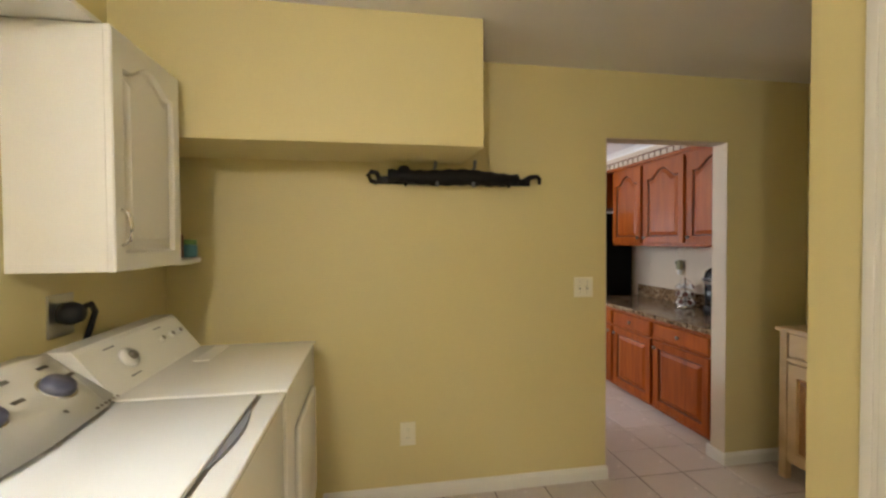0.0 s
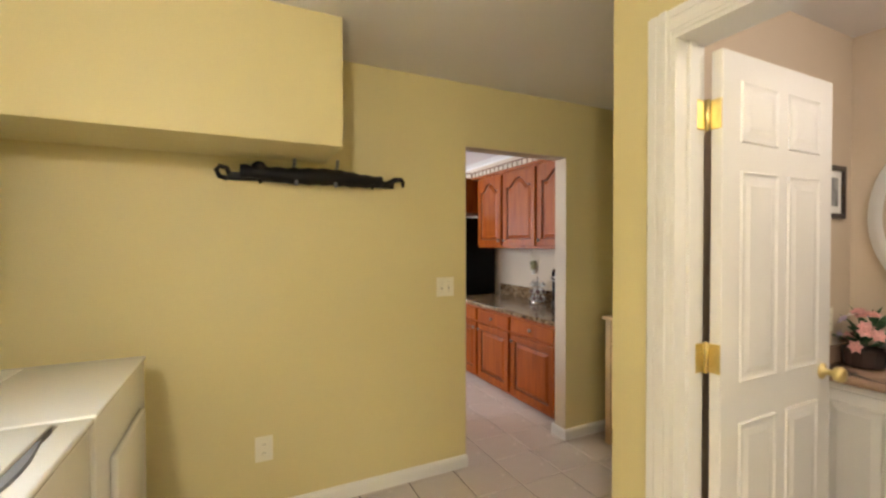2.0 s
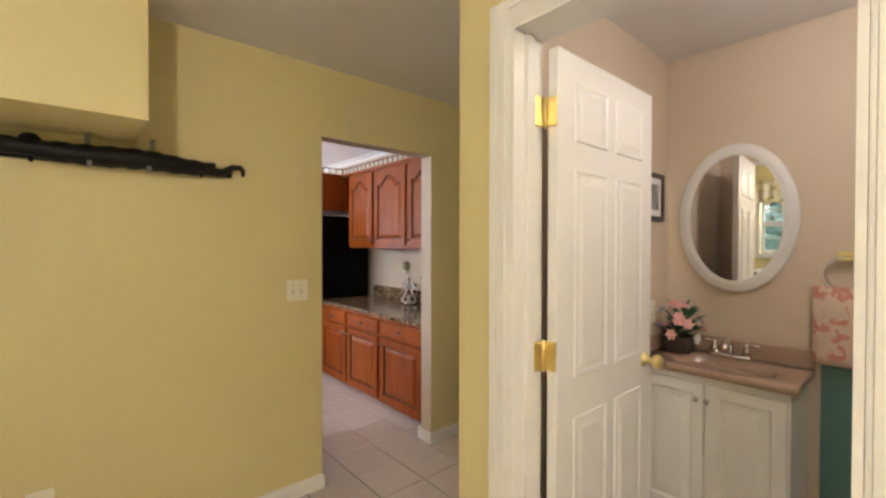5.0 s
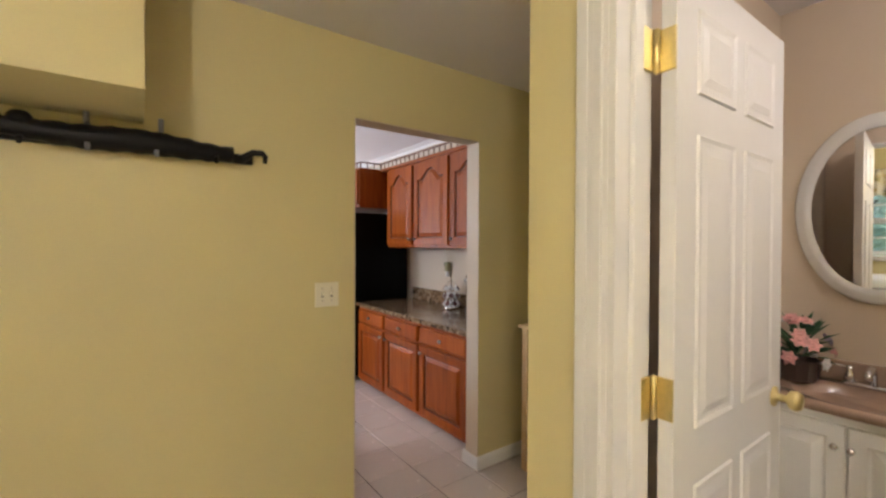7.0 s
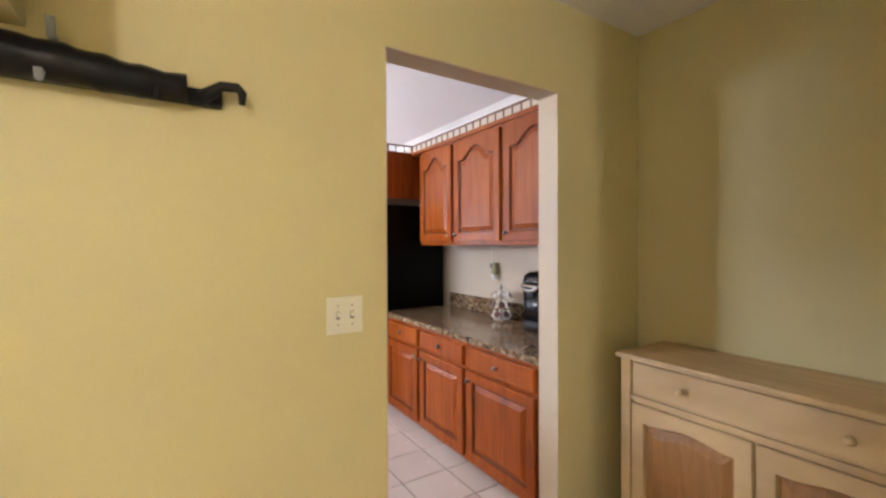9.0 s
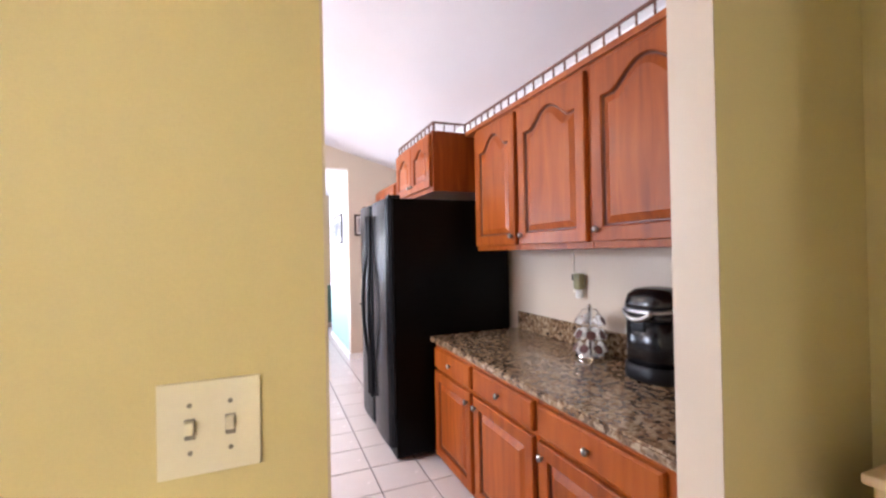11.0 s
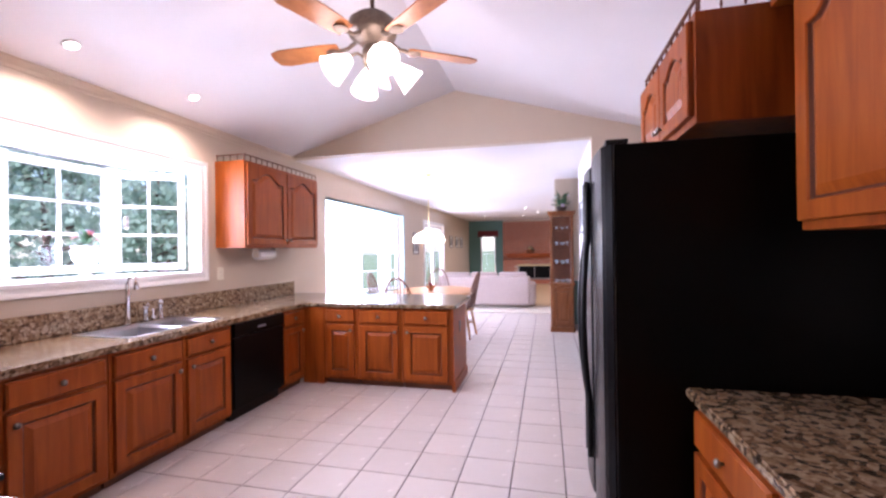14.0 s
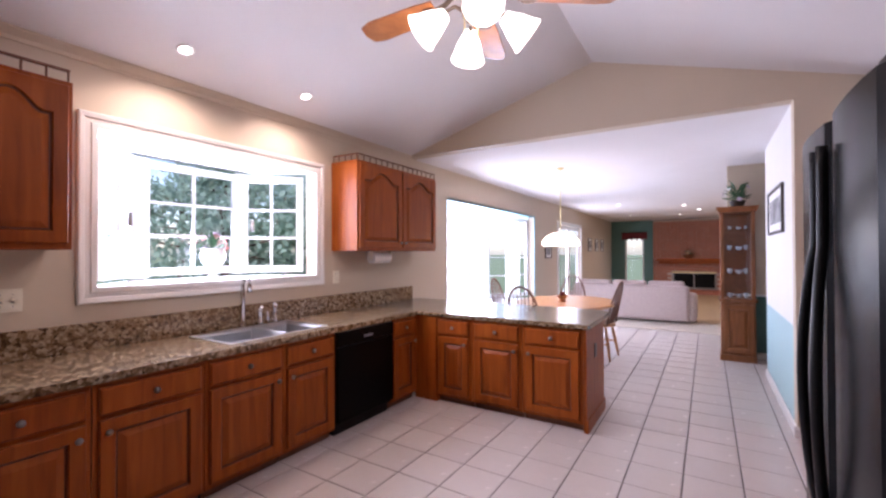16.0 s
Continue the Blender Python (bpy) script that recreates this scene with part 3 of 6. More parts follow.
def frame_trim(parent, axis, pos, out, a0, a1, z0, z1, width=0.09, material=None, sill=True):
    """Casing round an opening, on the room side."""
    material = material or WHITE
    prof = [(0.0, 0.0), (0.0, 0.016), (0.012, 0.020), (0.30, 0.020), (0.34, 0.013), (0.62, 0.013), (0.66, 0.022), (0.92, 0.026), (1.0, 0.022), (1.0, 0.0)]

    def corner(sa, sz, f, d):
        a = (a0 - width * f) if sa < 0 else (a1 + width * f)
        z = (z0 - width * f) if sz < 0 else (z1 + width * f)
        return (pos + out * d, a, z) if axis == "y" else (a, pos + out * d, z)
    ring = ((-1, -1), (1, -1), (1, 1), (-1, 1))
    for (p, q) in zip(ring, ring[1:] + ring[:1]):
        part("window_frame", loft([[corner(*c, f, d) for f, d in prof] for c in (p, q)]), material, parent)


w1 = thing("window_1", "white three-sided bay window over the sink with divided panes", "window", (KL, 5.37, 1.17), kind="structure")
frame_trim(w1, "y", KL, 1, *KWIN)
xo = -1.42
pl = [(KL - 0.12, 4.60), (xo, 4.98), (xo, 5.76), (KL - 0.12, 6.136)]
for a, b in zip(pl, pl[1:]):
    casement(w1, a, b, 1.20, 2.05, 2, 3, 0.055)
for x, y in pl[1:3]:
    part("mullion", box(x - 0.03, x + 0.045, y - 0.06, y + 0.06, 1.19, 2.06, 0.004), WHITE, w1)
hexa = [(KL, 4.566), (KL - 0.12, 4.566), (xo - 0.06, 4.95), (xo - 0.06, 5.79), (KL - 0.12, 6.17), (KL, 6.17)]
part("sill_board", prism(hexa, 1.13, 1.172), WHITE, w1, "white deep window sill")
part("head_board", prism(hexa, 2.083, 2.12), WHITE, w1)
for x, y in ((xo + 0.07, 4.90), (xo + 0.07, 5.84)):
    part("latch", box(x - 0.012, x + 0.012, y - 0.015, y + 0.015, 1.56, 1.66, 0.004), PEWTER, w1)
for y in (4.80, 5.98):
    part("crank", tube([(-1.10, y, 1.172), (-1.10, y, 1.19), (-1.08, y + 0.08, 1.195)], 0.007), PEWTER, w1)

w2 = thing("window_2", "large glazed dining bay with sheer curtains drawn back", "window", (KL, 10.1, 0.45), kind="structure")
xb = -1.55
pl = [(KL - 0.12, 8.46), (xb, 9.35), (xb, 10.9), (KL - 0.12, 11.78)]
for (a, b), c in zip(zip(pl, pl[1:]), (2, 3, 2)):
    casement(w2, a, b, 0.50, 2.05, c, 4, 0.06)
for x, y in pl[1:3]:
    part("mullion", box(x - 0.03, x + 0.045, y - 0.07, y + 0.07, 0.48, 2.06, 0.004), WHITE, w2)
hexb = [(KL, 8.44), (KL - 0.12, 8.44), (xb - 0.06, 9.32), (xb - 0.06, 10.93), (KL - 0.12, 11.8), (KL, 11.8)]
part("seat_board", prism(hexb, 0.40, 0.452), WHITE, w2)
part("head_board", prism(hexb, 2.088, 2.13), TEALGLOSS, w2, "aqua painted bay head")
part("side_trim", box(KL, KL + 0.012, 11.80, 11.86, 0.40, 2.12), TEALGLOSS, w2)
w3 = thing("window_3", "tall white window in the far wall", "window", (-0.14, FAR, 0.3), kind="structure")
casement(w3, (-0.45, FAR + 0.05), (0.17, FAR + 0.05), 0.30, 2.0, 1, 2, 0.05)
d3 = thing("door_3", "white glazed patio door", "door", (KL, 14.47, 0), kind="structure")
casement(d3, (KL - 0.06, 13.46), (KL - 0.06, 14.48), 0.03, 2.03, 1, 1, 0.09)
casement(d3, (KL - 0.06, 14.48), (KL - 0.06, 15.49), 0.03, 2.03, 1, 1, 0.09)
frame_trim(d3, "y", KL, 1, 13.45, 15.5, 0.09, 2.04, 0.08)
w4 = thing("window_4", "white double-hung laundry window with divided panes", "window", (LX, 1.05, 1.32), kind="structure")
casement(w4, (LX - 0.07, 0.75), (LX - 0.07, 1.35), 1.33, 1.69, 3, 2, 0.035)
casement(w4, (LX - 0.05, 0.75), (LX - 0.05, 1.35), 1.68, 2.04, 3, 2, 0.035)
frame_trim(w4, "y", LX, 1, 0.74, 1.36, 1.32, 2.05, 0.055)

# curtains and valances
def cloth(x0, y0, x1, y1, z0, z1, waves, amp, scallop=0.0, n=60):
    """A hanging cloth with folds and, where asked, a scalloped hem; a thin solid."""
    d = Vector((x1 - x0, y1 - y0, 0))
    nrm = Vector((-d.y, d.x, 0)).normalized()
    bm = bmesh.new()
    cols = []
    for i in range(n + 1):
        s = i / n
        off = amp * math.sin(2 * math.pi * waves * s)
        zl = z0 + scallop * abs(math.sin(math.pi * s * 5))
        cols.append([bm.verts.new(Vector((x0, y0, 0)) + d * s + nrm * (off * (0.4 + 0.6 * (1 - k / 4)) + e) + Vector((0, 0, zl + (z1 - zl) * k / 4))) for e in (0, 0.004) for k in range(5)])
    for a, b in zip(cols, cols[1:]):
        for base in (0, 5):
            for k in range(4):
                bm.faces.new((a[base + k], b[base + k], b[base + k + 1], a[base + k + 1]))
        bm.faces.new((a[0], b[0], b[5], a[5])), bm.faces.new((a[4], b[4], b[9], a[9]))
    return bm


solo("valance", cloth(-0.55, FAR - 0.06, 0.28, FAR - 0.06, 1.78, 2.08, 9, 0.02, 0.07), BURGUNDY, "burgundy scalloped valance over the far window", "valance", smooth=True)
solo("valance", cloth(LX + 0.05, 0.67, LX + 0.05, 1.43, 1.90, 2.22, 8, 0.015, 0.05), PLAID, "floral cream and yellow valance over the laundry window", "valance", smooth=True)
for y0, y1 in ((8.58, 9.25), (9.45, 10.05), (10.15, 10.80), (11.0, 11.7)):
    cx0 = -1.12 if y0 < 9 else (-1.47 if y0 < 10.5 else -1.18)
    solo("curtain", cloth(cx0, y0, cx0 - (0.15 if y0 < 9 else 0), y1, 0.46, 2.02, 4, 0.02), VOILE, "white sheer curtain panel in the bay", "curtain", "bay curtains", smooth=True)

# ---- floors ----
structure("floor_slab", box(-1.2, 4.4, -1.6, 11.86, -0.12, -0.006), GROUT, "grey grout bed of the tiled floor", "floor")
structure("floor_carpet", box(KL, 4.3, 11.86, 13.0, -0.05, 0.008), CARPET, "cream carpet edge of the family room", "floor")
structure("floor_family", box(KL, 4.3, 13.0, FAR, -0.05, 0.006), OAKFLOOR, "light oak family room floor", "floor")

# ---- outdoors ----
structure("ground", box(-400, 400, -400, 400, -0.9, -0.7), LAWN, "green lawn around the house", "ground")
deck = thing("deck", "weathered grey wooden deck with a railing outside the bay", "deck", (-3.0, 11.0, -0.7))
for i in range(26):
    part("deck_board", box(-1.70 - 0.145 * i - 0.138, -1.70 - 0.145 * i, 7.6, 17.0, -0.20, -0.165), DECK, deck)
for y in (7.7, 9.2, 10.7, 12.2, 13.7, 15.2, 16.7):
    part("rail_post", box(-5.42, -5.33, y, y + 0.09, -0.7, 0.85), DECK, deck)
for z in (0.05, 0.80):
    part("rail", box(-5.40, -5.35, 7.7, 16.7, z, z + 0.05), DECK, deck)
for i in range(60):
    part("baluster", box(-5.39, -5.36, 7.8 + 0.15 * i, 7.83 + 0.15 * i, 0.10, 0.80), DECK, deck)


def tree(x, y, h, spread, seed, label, leaves=1500):
    rnd = random.Random(seed)
    t = thing("tree", label, "tree", (x, y, -0.7))
    limbs = mesh()
    tube([(x, y, -0.72), (x + 0.05, y, h * 0.3), (x - 0.05, y + 0.1, h * 0.62), (x, y, h * 0.9)], 0.1, 8, limbs, [0.11, 0.08, 0.05, 0.02])
    tips = []
    for i in range(26):
        a, zz = rnd.uniform(0, 6.28), rnd.uniform(0.04, 0.88) * h
        r = spread * (1.05 - zz / h) * rnd.uniform(0.7, 1.2)
        tip = (x + r * math.cos(a), y + r * math.sin(a), zz + rnd.uniform(0, 0.5))
        tube([(x, y, zz - 0.1), ((x + tip[0]) / 2, (y + tip[1]) / 2, zz + 0.15), tip], 0.03, 5, limbs, [0.05, 0.03, 0.012])
        tips.append(tip)
    part("trunk", limbs, BARK, t)
    bm = mesh()
    for i in range(leaves):
        tip = rnd.choice(tips)
        s = rnd.random()
        c = Vector((x + (tip[0] - x) * (0.3 + 0.8 * s), y + (tip[1] - y) * (0.3 + 0.8 * s), tip[2])) + Vector([rnd.gauss(0, 0.28) for _ in range(3)])
        u = Vector([rnd.uniform(-1, 1) for _ in range(3)]).normalized()
        v = u.cross(Vector((rnd.uniform(-1, 1), 0.3, 1))).normalized()
        k = rnd.uniform(0.06, 0.13)
        bm.faces.new([bm.verts.new(c + u * k), bm.verts.new(c + v * k * 0.5), bm.verts.new(c - u * k), bm.verts.new(c - v * k * 0.5)])
    part("crown", bm, LEAF, t)
    return t


for i, (x, y, h, sp) in enumerate(((-7.5, 9.2, 4.6, 2.0), (-9.6, 12.4, 6.0, 2.4), (-7.0, 4.9, 3.8, 1.9), (-6.9, 11.2, 3.6, 1.7), (-8.0, 3.6, 4.4, 2.0), (-11.5, 10.2, 6.5, 2.8), (-5.2, 1.6, 4.2, 1.7))):
    tree(x, y, h, sp, 11 + i, "leafy green garden tree outside the windows", 5500)

# ---- kitchen: cabinets, counters, appliances ----
CT = 0.82                       # counter height
TOE, DRW = 0.09, 0.125
RF = 2.675                      # right base fronts
def right_m(y, z=0, x=RF):      # faces -x; local x runs towards -y
    return Matrix.Translation((x, y, z)) @ Matrix.Rotation(radians(-90), 4, "Z")
def left_m(y, z=0, x=-0.27):    # faces +x; local x runs towards +y
    return Matrix.Translation((x, y, z)) @ Matrix.Rotation(radians(90), 4, "Z")
def near_m(x, z=0, y=3.61):     # faces +y; local x runs towards -x
    return Matrix.Translation((x, y, z)) @ Matrix.Rotation(radians(180), 4, "Z")


BASE = "cherry wood base cabinet with drawer over a raised-panel door"
for y1, y0, hinge in ((4.66, 4.10, "l"), (4.095, 3.51, "r"), (3.505, 2.79, "r")):
    w = y1 - y0
    cabinet("base_cabinet", BASE, right_m(y1), w, CT - 0.04, KR - RF - 0.01, [(0.018, w - (0.018 if y0 > 3 else 0.11), hinge)], DRW, 0.03, knob="high", group="right base cabinets")


def slab(name, poly, z, label, th=0.038, hole=None):
    bm = prism(poly, z - th, z)
    es = [e for e in bm.edges if abs(e.verts[0].co.z - e.verts[1].co.z) < 1e-5]
    bmesh.ops.bevel(bm, geom=es, offset=0.008, segments=2, affect="EDGES")
    return solo(name, bm, GRANITE, label, "countertop")


def backsplash(x0, x1, y0, y1, z0, z1):
    return solo("backsplash", box(x0, x1, y0, y1, z0, z1, 0.004), GRANITE, "speckled brown granite backsplash strip", "backsplash")


slab("countertop", [(2.645, KN), (KR, KN), (KR, 4.70), (2.645, 4.70)], CT, "speckled brown granite countertop beside the refrigerator")
backsplash(KR - 0.02, KR, KN, 4.66, CT + 0.001, CT + 0.125)

UF = 2.95                       # right wall cabinet fronts
UZ, UT = 1.385, 2.185
for y1, y0, hinge, wl in ((4.56, 4.045, "l", 0), (4.04, 3.475, "r", 0), (3.47, 2.79, "r", 0.10)):
    w = y1 - y0
    cabinet("wall_cabinet", "cherry wall cabinet with an arched raised-panel door", right_m(y1, UZ, UF), w, UT - UZ, KR - UF - 0.01, [(0.018, w - 0.018 - wl, hinge)], arch=0.085, group="right wall cabinets")
cabinet("refrigerator_cabinet", "short cherry cabinet with two arched doors over the refrigerator", right_m(5.56, 1.80, 2.70), 0.84, 0.415, KR - 2.70 - 0.01, [(0.02, 0.415, "l"), (0.425, 0.82, "r")], arch=0.05)
gallery_rail("gallery_rail", [(UF - 0.005, 2.80), (UF - 0.005, 4.715), (2.71, 4.725), (2.71, 5.55)], 2.187 + 0.03)
solo("cabinet_cornice", box(UF - 0.012, KR - 0.005, 2.79, 4.71, UT + 0.001, UT + 0.031, 0.005), CHERRY, "cherry top board along the wall cabinets", "cornice")

# refrigerator
fr = thing("refrigerator", "black side-by-side refrigerator with curved handles", "refrigerator", (2.8, 5.13, 0))
part("body", box(2.414, 3.29, 4.735, 5.62, 0.03, 1.745, 0.008), BLACK, fr)
part("plinth_grille", box(2.42, 2.47, 4.76, 5.60, 0.01, 0.09, 0.004), BLACKPL, fr)
for y0, y1 in ((4.735, 5.185), (5.193, 5.62)):
    prof = [(2.410, y0)]
    for i in range(21):
        c = -1 + i / 10
        prof.append((2.362 + 0.012 * c * c + 0.03 * max(0, abs(c) - 0.85) / 0.15, (y0 + y1) / 2 + c * (y1 - y0) / 2))
    prof.append((2.410, y1))
    d = part("door", prism(prof, 0.10, 1.745), BLACKDOOR, fr, "glossy black curved door")
    part("side_gasket", box(2.405, 2.4145, y0 + 0.01, y1 - 0.01, 0.11, 1.735), GREYPL, d)
for y, s in ((5.145, -1), (5.235, 1)):
    pts = []
    for i in range(25):
        u = i / 24
        d = min(1, abs(u - 0.5) / 0.29)
        b = math.cos(math.pi / 2 * d) ** 0.8
        pts.append((2.354 - 0.034 * (0.2 + 0.8 * b), y + s * 0.055 * b, 0.32 + 1.34 * u))
    loops = [[(px + 0.014 * math.cos(q), py + 0.014 * math.sin(q), pz) for q in [math.pi * j / 6 for j in range(12)]] for px, py, pz in pts]
    part("handle", loft(loops), BLACKPL, fr, "curved black handle", True)
for y in (4.79, 5.56):
    part("hinge_cover", box(2.385, 2.47, y - 0.04, y + 0.04, 1.746, 1.768, 0.005), BLACKPL, fr)

# desk end beyond the refrigerator
for y1, y0 in ((6.55, 6.05), (7.50, 7.0)):
    cabinet("desk_cabinet", "low cherry cabinet under the granite desk", right_m(y1, 0, 2.78), y1 - y0, 0.70, 0.53, [(0.02, y1 - y0 - 0.02, "l")], DRW, 0.05, knob="high", group="desk cabinets")
slab("countertop", [(2.74, 5.70), (KR, 5.70), (KR, KF - 0.005), (2.74, KF - 0.005)], 0.74, "brown granite desk top along the wall")
backsplash(KR - 0.02, KR, 5.70, KF - 0.01, 0.742, 0.86)
cabinet("wall_cabinet", "cherry wall cabinet over the desk", right_m(7.50, 1.45, 2.98), 0.9, 0.72, 0.34, [(0.02, 0.445, "l"), (0.455, 0.88, "r")], arch=0.06)

# near-wall run beside the doorway: counter, range, wall cabinet
cabinet("base_cabinet", "cherry base cabinet beside the range", near_m(1.62), 0.66, CT - 0.04, 0.80, [(0.018, 0.642, "l")], DRW, TOE, knob="high")
slab("countertop", [(0.955, KN), (1.645, KN), (1.645, 3.635), (0.955, 3.635)], CT, "brown granite countertop beside the range")
rg = thing("range", "black and white electric range with a raised edge", "range", (0.57, 3.2, 0))
part("body", box(0.195, 0.95, KN + 0.02, 3.60, 0.0, CT - 0.01, 0.006), ENAMEL, rg)
part("cooktop", box(0.19, 0.955, KN + 0.02, 3.64, CT - 0.008, CT + 0.012, 0.006), ENAMEL, rg, "white cooktop")
part("cooktop_edge", box(0.925, 0.957, KN + 0.02, 3.66, CT + 0.013, CT + 0.028, 0.006), BLACKPL, rg, "black cooktop edge")
part("oven_door", box(0.21, 0.935, 3.602, 3.64, 0.16, 0.68, 0.01), BLACK, rg)
part("oven_handle", tube([(0.25, 3.64, 0.70), (0.25, 3.685, 0.70), (0.90, 3.685, 0.70), (0.90, 3.64, 0.70)], 0.011), BLACKPL, rg)
part("backguard", box(0.195, 0.95, KN + 0.005, KN + 0.06, CT, CT + 0.17, 0.01), BLACK, rg)
for bx, by, r in ((0.38, 3.02, 0.075), (0.76, 3.02, 0.095), (0.38, 3.40, 0.095), (0.76, 3.40, 0.075)):
    part("burner", lathe([(r, 0), (r, 0.008), (r * 0.8, 0.012), (r * 0.7, 0.006), (r * 0.45, 0.012), (r * 0.3, 0.006), (0, 0.008)], (bx, by, CT + 0.013), 24), BLACKPL, rg)
cabinet("wall_cabinet", "cherry wall cabinet beside the doorway with a plain end panel", near_m(1.693, UZ, 3.175), 0.588, 0.80, 0.394, [(0.018, 0.570, "l")], arch=0.085)
cabinet("wall_cabinet", "short cherry wall cabinet over the range", near_m(1.10, UZ + 0.35, 3.17), 0.80, 0.45, 0.39, [(0.018, 0.395, "l"), (0.405, 0.782, "r")], arch=0.05)

# left run: base cabinets, sink, dishwasher
LB = -0.27
for y0, y1, hinge in ((2.80, 3.40, "l"), (3.405, 3.86, "r"), (3.865, 4.335, "l"), (4.34, 4.835, "r"), (4.84, 5.34, "l"), (5.345, 5.79, "r")):
    w = y1 - y0
    cabinet("base_cabinet", BASE, left_m(y0, 0, LB), w, CT - 0.04, LB - KL - 0.01, [(0.022, w - 0.022, hinge)], DRW, 0.06, knob="high", group="sink run base cabinets", low=0.63 if y0 > 4.8 else 0)
dw = thing("dishwasher", "black built-in dishwasher under the granite counter", "dishwasher", (-0.5, 6.12, 0))
part("body", box(-0.86, LB + 0.002, 5.80, 6.44, 0.08, CT - 0.042), BLACKPL, dw)
part("door", box(LB + 0.003, LB + 0.028, 5.80, 6.44, 0.10, 0.66, 0.006), BLACK, dw)
c = part("control_panel", box(LB + 0.003, LB + 0.034, 5.80, 6.44, 0.665, CT - 0.045, 0.006), BLACK, dw)
part("latch", box(LB + 0.034, LB + 0.04, 6.07, 6.17, 0.70, 0.72, 0.002), GREYPL, c)
part("toe_panel", box(-0.80, LB - 0.03, 5.81, 6.43, 0.0, 0.08), BLACKPL, dw)
cabinet("corner_cabinet", "cherry corner cabinet with drawer and door", left_m(6.445, 0, LB), 0.385, CT - 0.04, 0.63, [(0.02, 0.34, "l")], DRW, 0.06, knob="high")

# peninsula
for x0, x1, hinge in ((-0.05, 0.315, "l"), (0.32, 0.78, "l"), (0.785, 1.27, "r")):
    w = x1 - x0
    pen = cabinet("peninsula_cabinet", BASE, Matrix.Translation((x0, 6.84, 0)), w, CT - 0.04, 0.60, [(0.03, w - 0.03, hinge)], DRW, 0.06, knob="high", group="peninsula cabinets")
solo("filler_panel", box(-0.290, -0.052, 6.834, 7.43, 0.0, CT - 0.04, 0.002), CHERRY, "plain cherry filler at the inner corner", "panel")
part("side_panel", box(1.272, 1.295, 6.835, 7.45, 0.0, CT - 0.04, 0.002), CHERRY, pen)
part("skirting", box(1.296, 1.308, 6.825, 7.45, 0.0, 0.10, 0.004), CHERRY, pen)
part("outlet_plate", box(1.296, 1.302, 7.08, 7.15, 0.52, 0.63, 0.002), DARKFRAME, pen)

# granite over the sink run and peninsula, with the sink cut-outs left open
S0, S1, SX0, SX1 = 5.04, 5.785, -0.80, -0.36
bm = mesh()
for a0, a1, b0, b1 in ((KL, -0.24, KN, S0), (KL, SX0, S0, S1), (SX1, -0.24, S0, S1), (KL, -0.24, S1, 6.80)):
    box(a0, a1, b0, b1, CT - 0.038, CT, bm=bm)
bmesh.ops.remove_doubles(bm, verts=bm.verts, dist=0.0005)
solo("countertop", bm, GRANITE, "brown granite countertop with a double sink under the window", "countertop")
slab("countertop", [(KL, 6.8), (1.315, 6.8), (1.325, 6.83), (1.325, 7.60), (1.20, 7.76), (KL, 7.76)], CT, "brown granite peninsula top with an overhang for seating")
backsplash(KL, KL + 0.02, KN, 7.62, CT + 0.001, CT + 0.155)
sk = thing("sink", "double-bowl stainless steel sink", "sink", (-0.58, 5.48, 0.65))
for y0, y1 in ((S0 + 0.003, 5.47), (5.49, S1 - 0.003)):
    loops = []
    for e, z in ((0.0, CT - 0.003), (0.012, CT - 0.02), (0.02, 0.68), (0.05, 0.65)):
        loops.append([(SX0 + 0.003 + e, y0 + e, z), (SX1 - 0.003 - e, y0 + e, z), (SX1 - 0.003 - e, y1 - e, z), (SX0 + 0.003 + e, y1 - e, z)])
    bm = loft(loops, cap=False)
    bm.faces.new([bm.verts.new(p) for p in loops[-1]])
    bmesh.ops.remove_doubles(bm, verts=bm.verts, dist=1e-5)
    part("bowl", bm, STEEL, sk)
    part("drain", lathe([(0.04, 0), (0.04, 0.004), (0.02, 0.006), (0, 0.004)], ((SX0 + SX1) / 2, (y0 + y1) / 2, 0.651), 16), CHROME, sk)
part("divider", box(SX0 + 0.003, SX1 - 0.003, 5.47, 5.49, 0.66, CT - 0.004, 0.004), STEEL, sk)
rim = mesh()
for a0, a1, b0, b1 in ((SX0 - 0.012, SX0 + 0.006, S0 - 0.012, S1 + 0.012), (SX1 - 0.006, SX1 + 0.012, S0 - 0.012, S1 + 0.012), (SX0, SX1, S0 - 0.012, S0 + 0.006), (SX0, SX1, S1 - 0.006, S1 + 0.012)):
    box(a0, a1, b0, b1, CT + 0.0005, CT + 0.004, bm=rim)
part("rim", rim, STEEL, sk)
fx, fy = -0.845, 5.43
fc = thing("faucet", "tall chrome kitchen faucet with side sprayer and lever", "faucet", (fx, fy, CT))
part("spout", tube([(fx, fy, CT), (fx, fy, CT + 0.30), (fx + 0.01, fy, CT + 0.345), (fx + 0.04, fy, CT + 0.365), (fx + 0.075, fy, CT + 0.35), (fx + 0.085, fy, CT + 0.26)], 0.014, 10, None, [0.022, 0.014, 0.014, 0.014, 0.016, 0.018]), CHROME, fc, "", True)
for dy, h in ((0.14, 0.13), (0.27, 0.16)):
    part("handle", lathe([(0.024, 0), (0.020, 0.02), (0.014, 0.04), (0.017, h * 0.7), (0.022, h - 0.02), (0.0, h)], (fx, fy + dy, CT), 14), CHROME, fc, "", True)
part("lever", tube([(fx, fy + 0.14, CT + 0.12), (fx + 0.05, fy + 0.12, CT + 0.14)], 0.008), CHROME, fc)
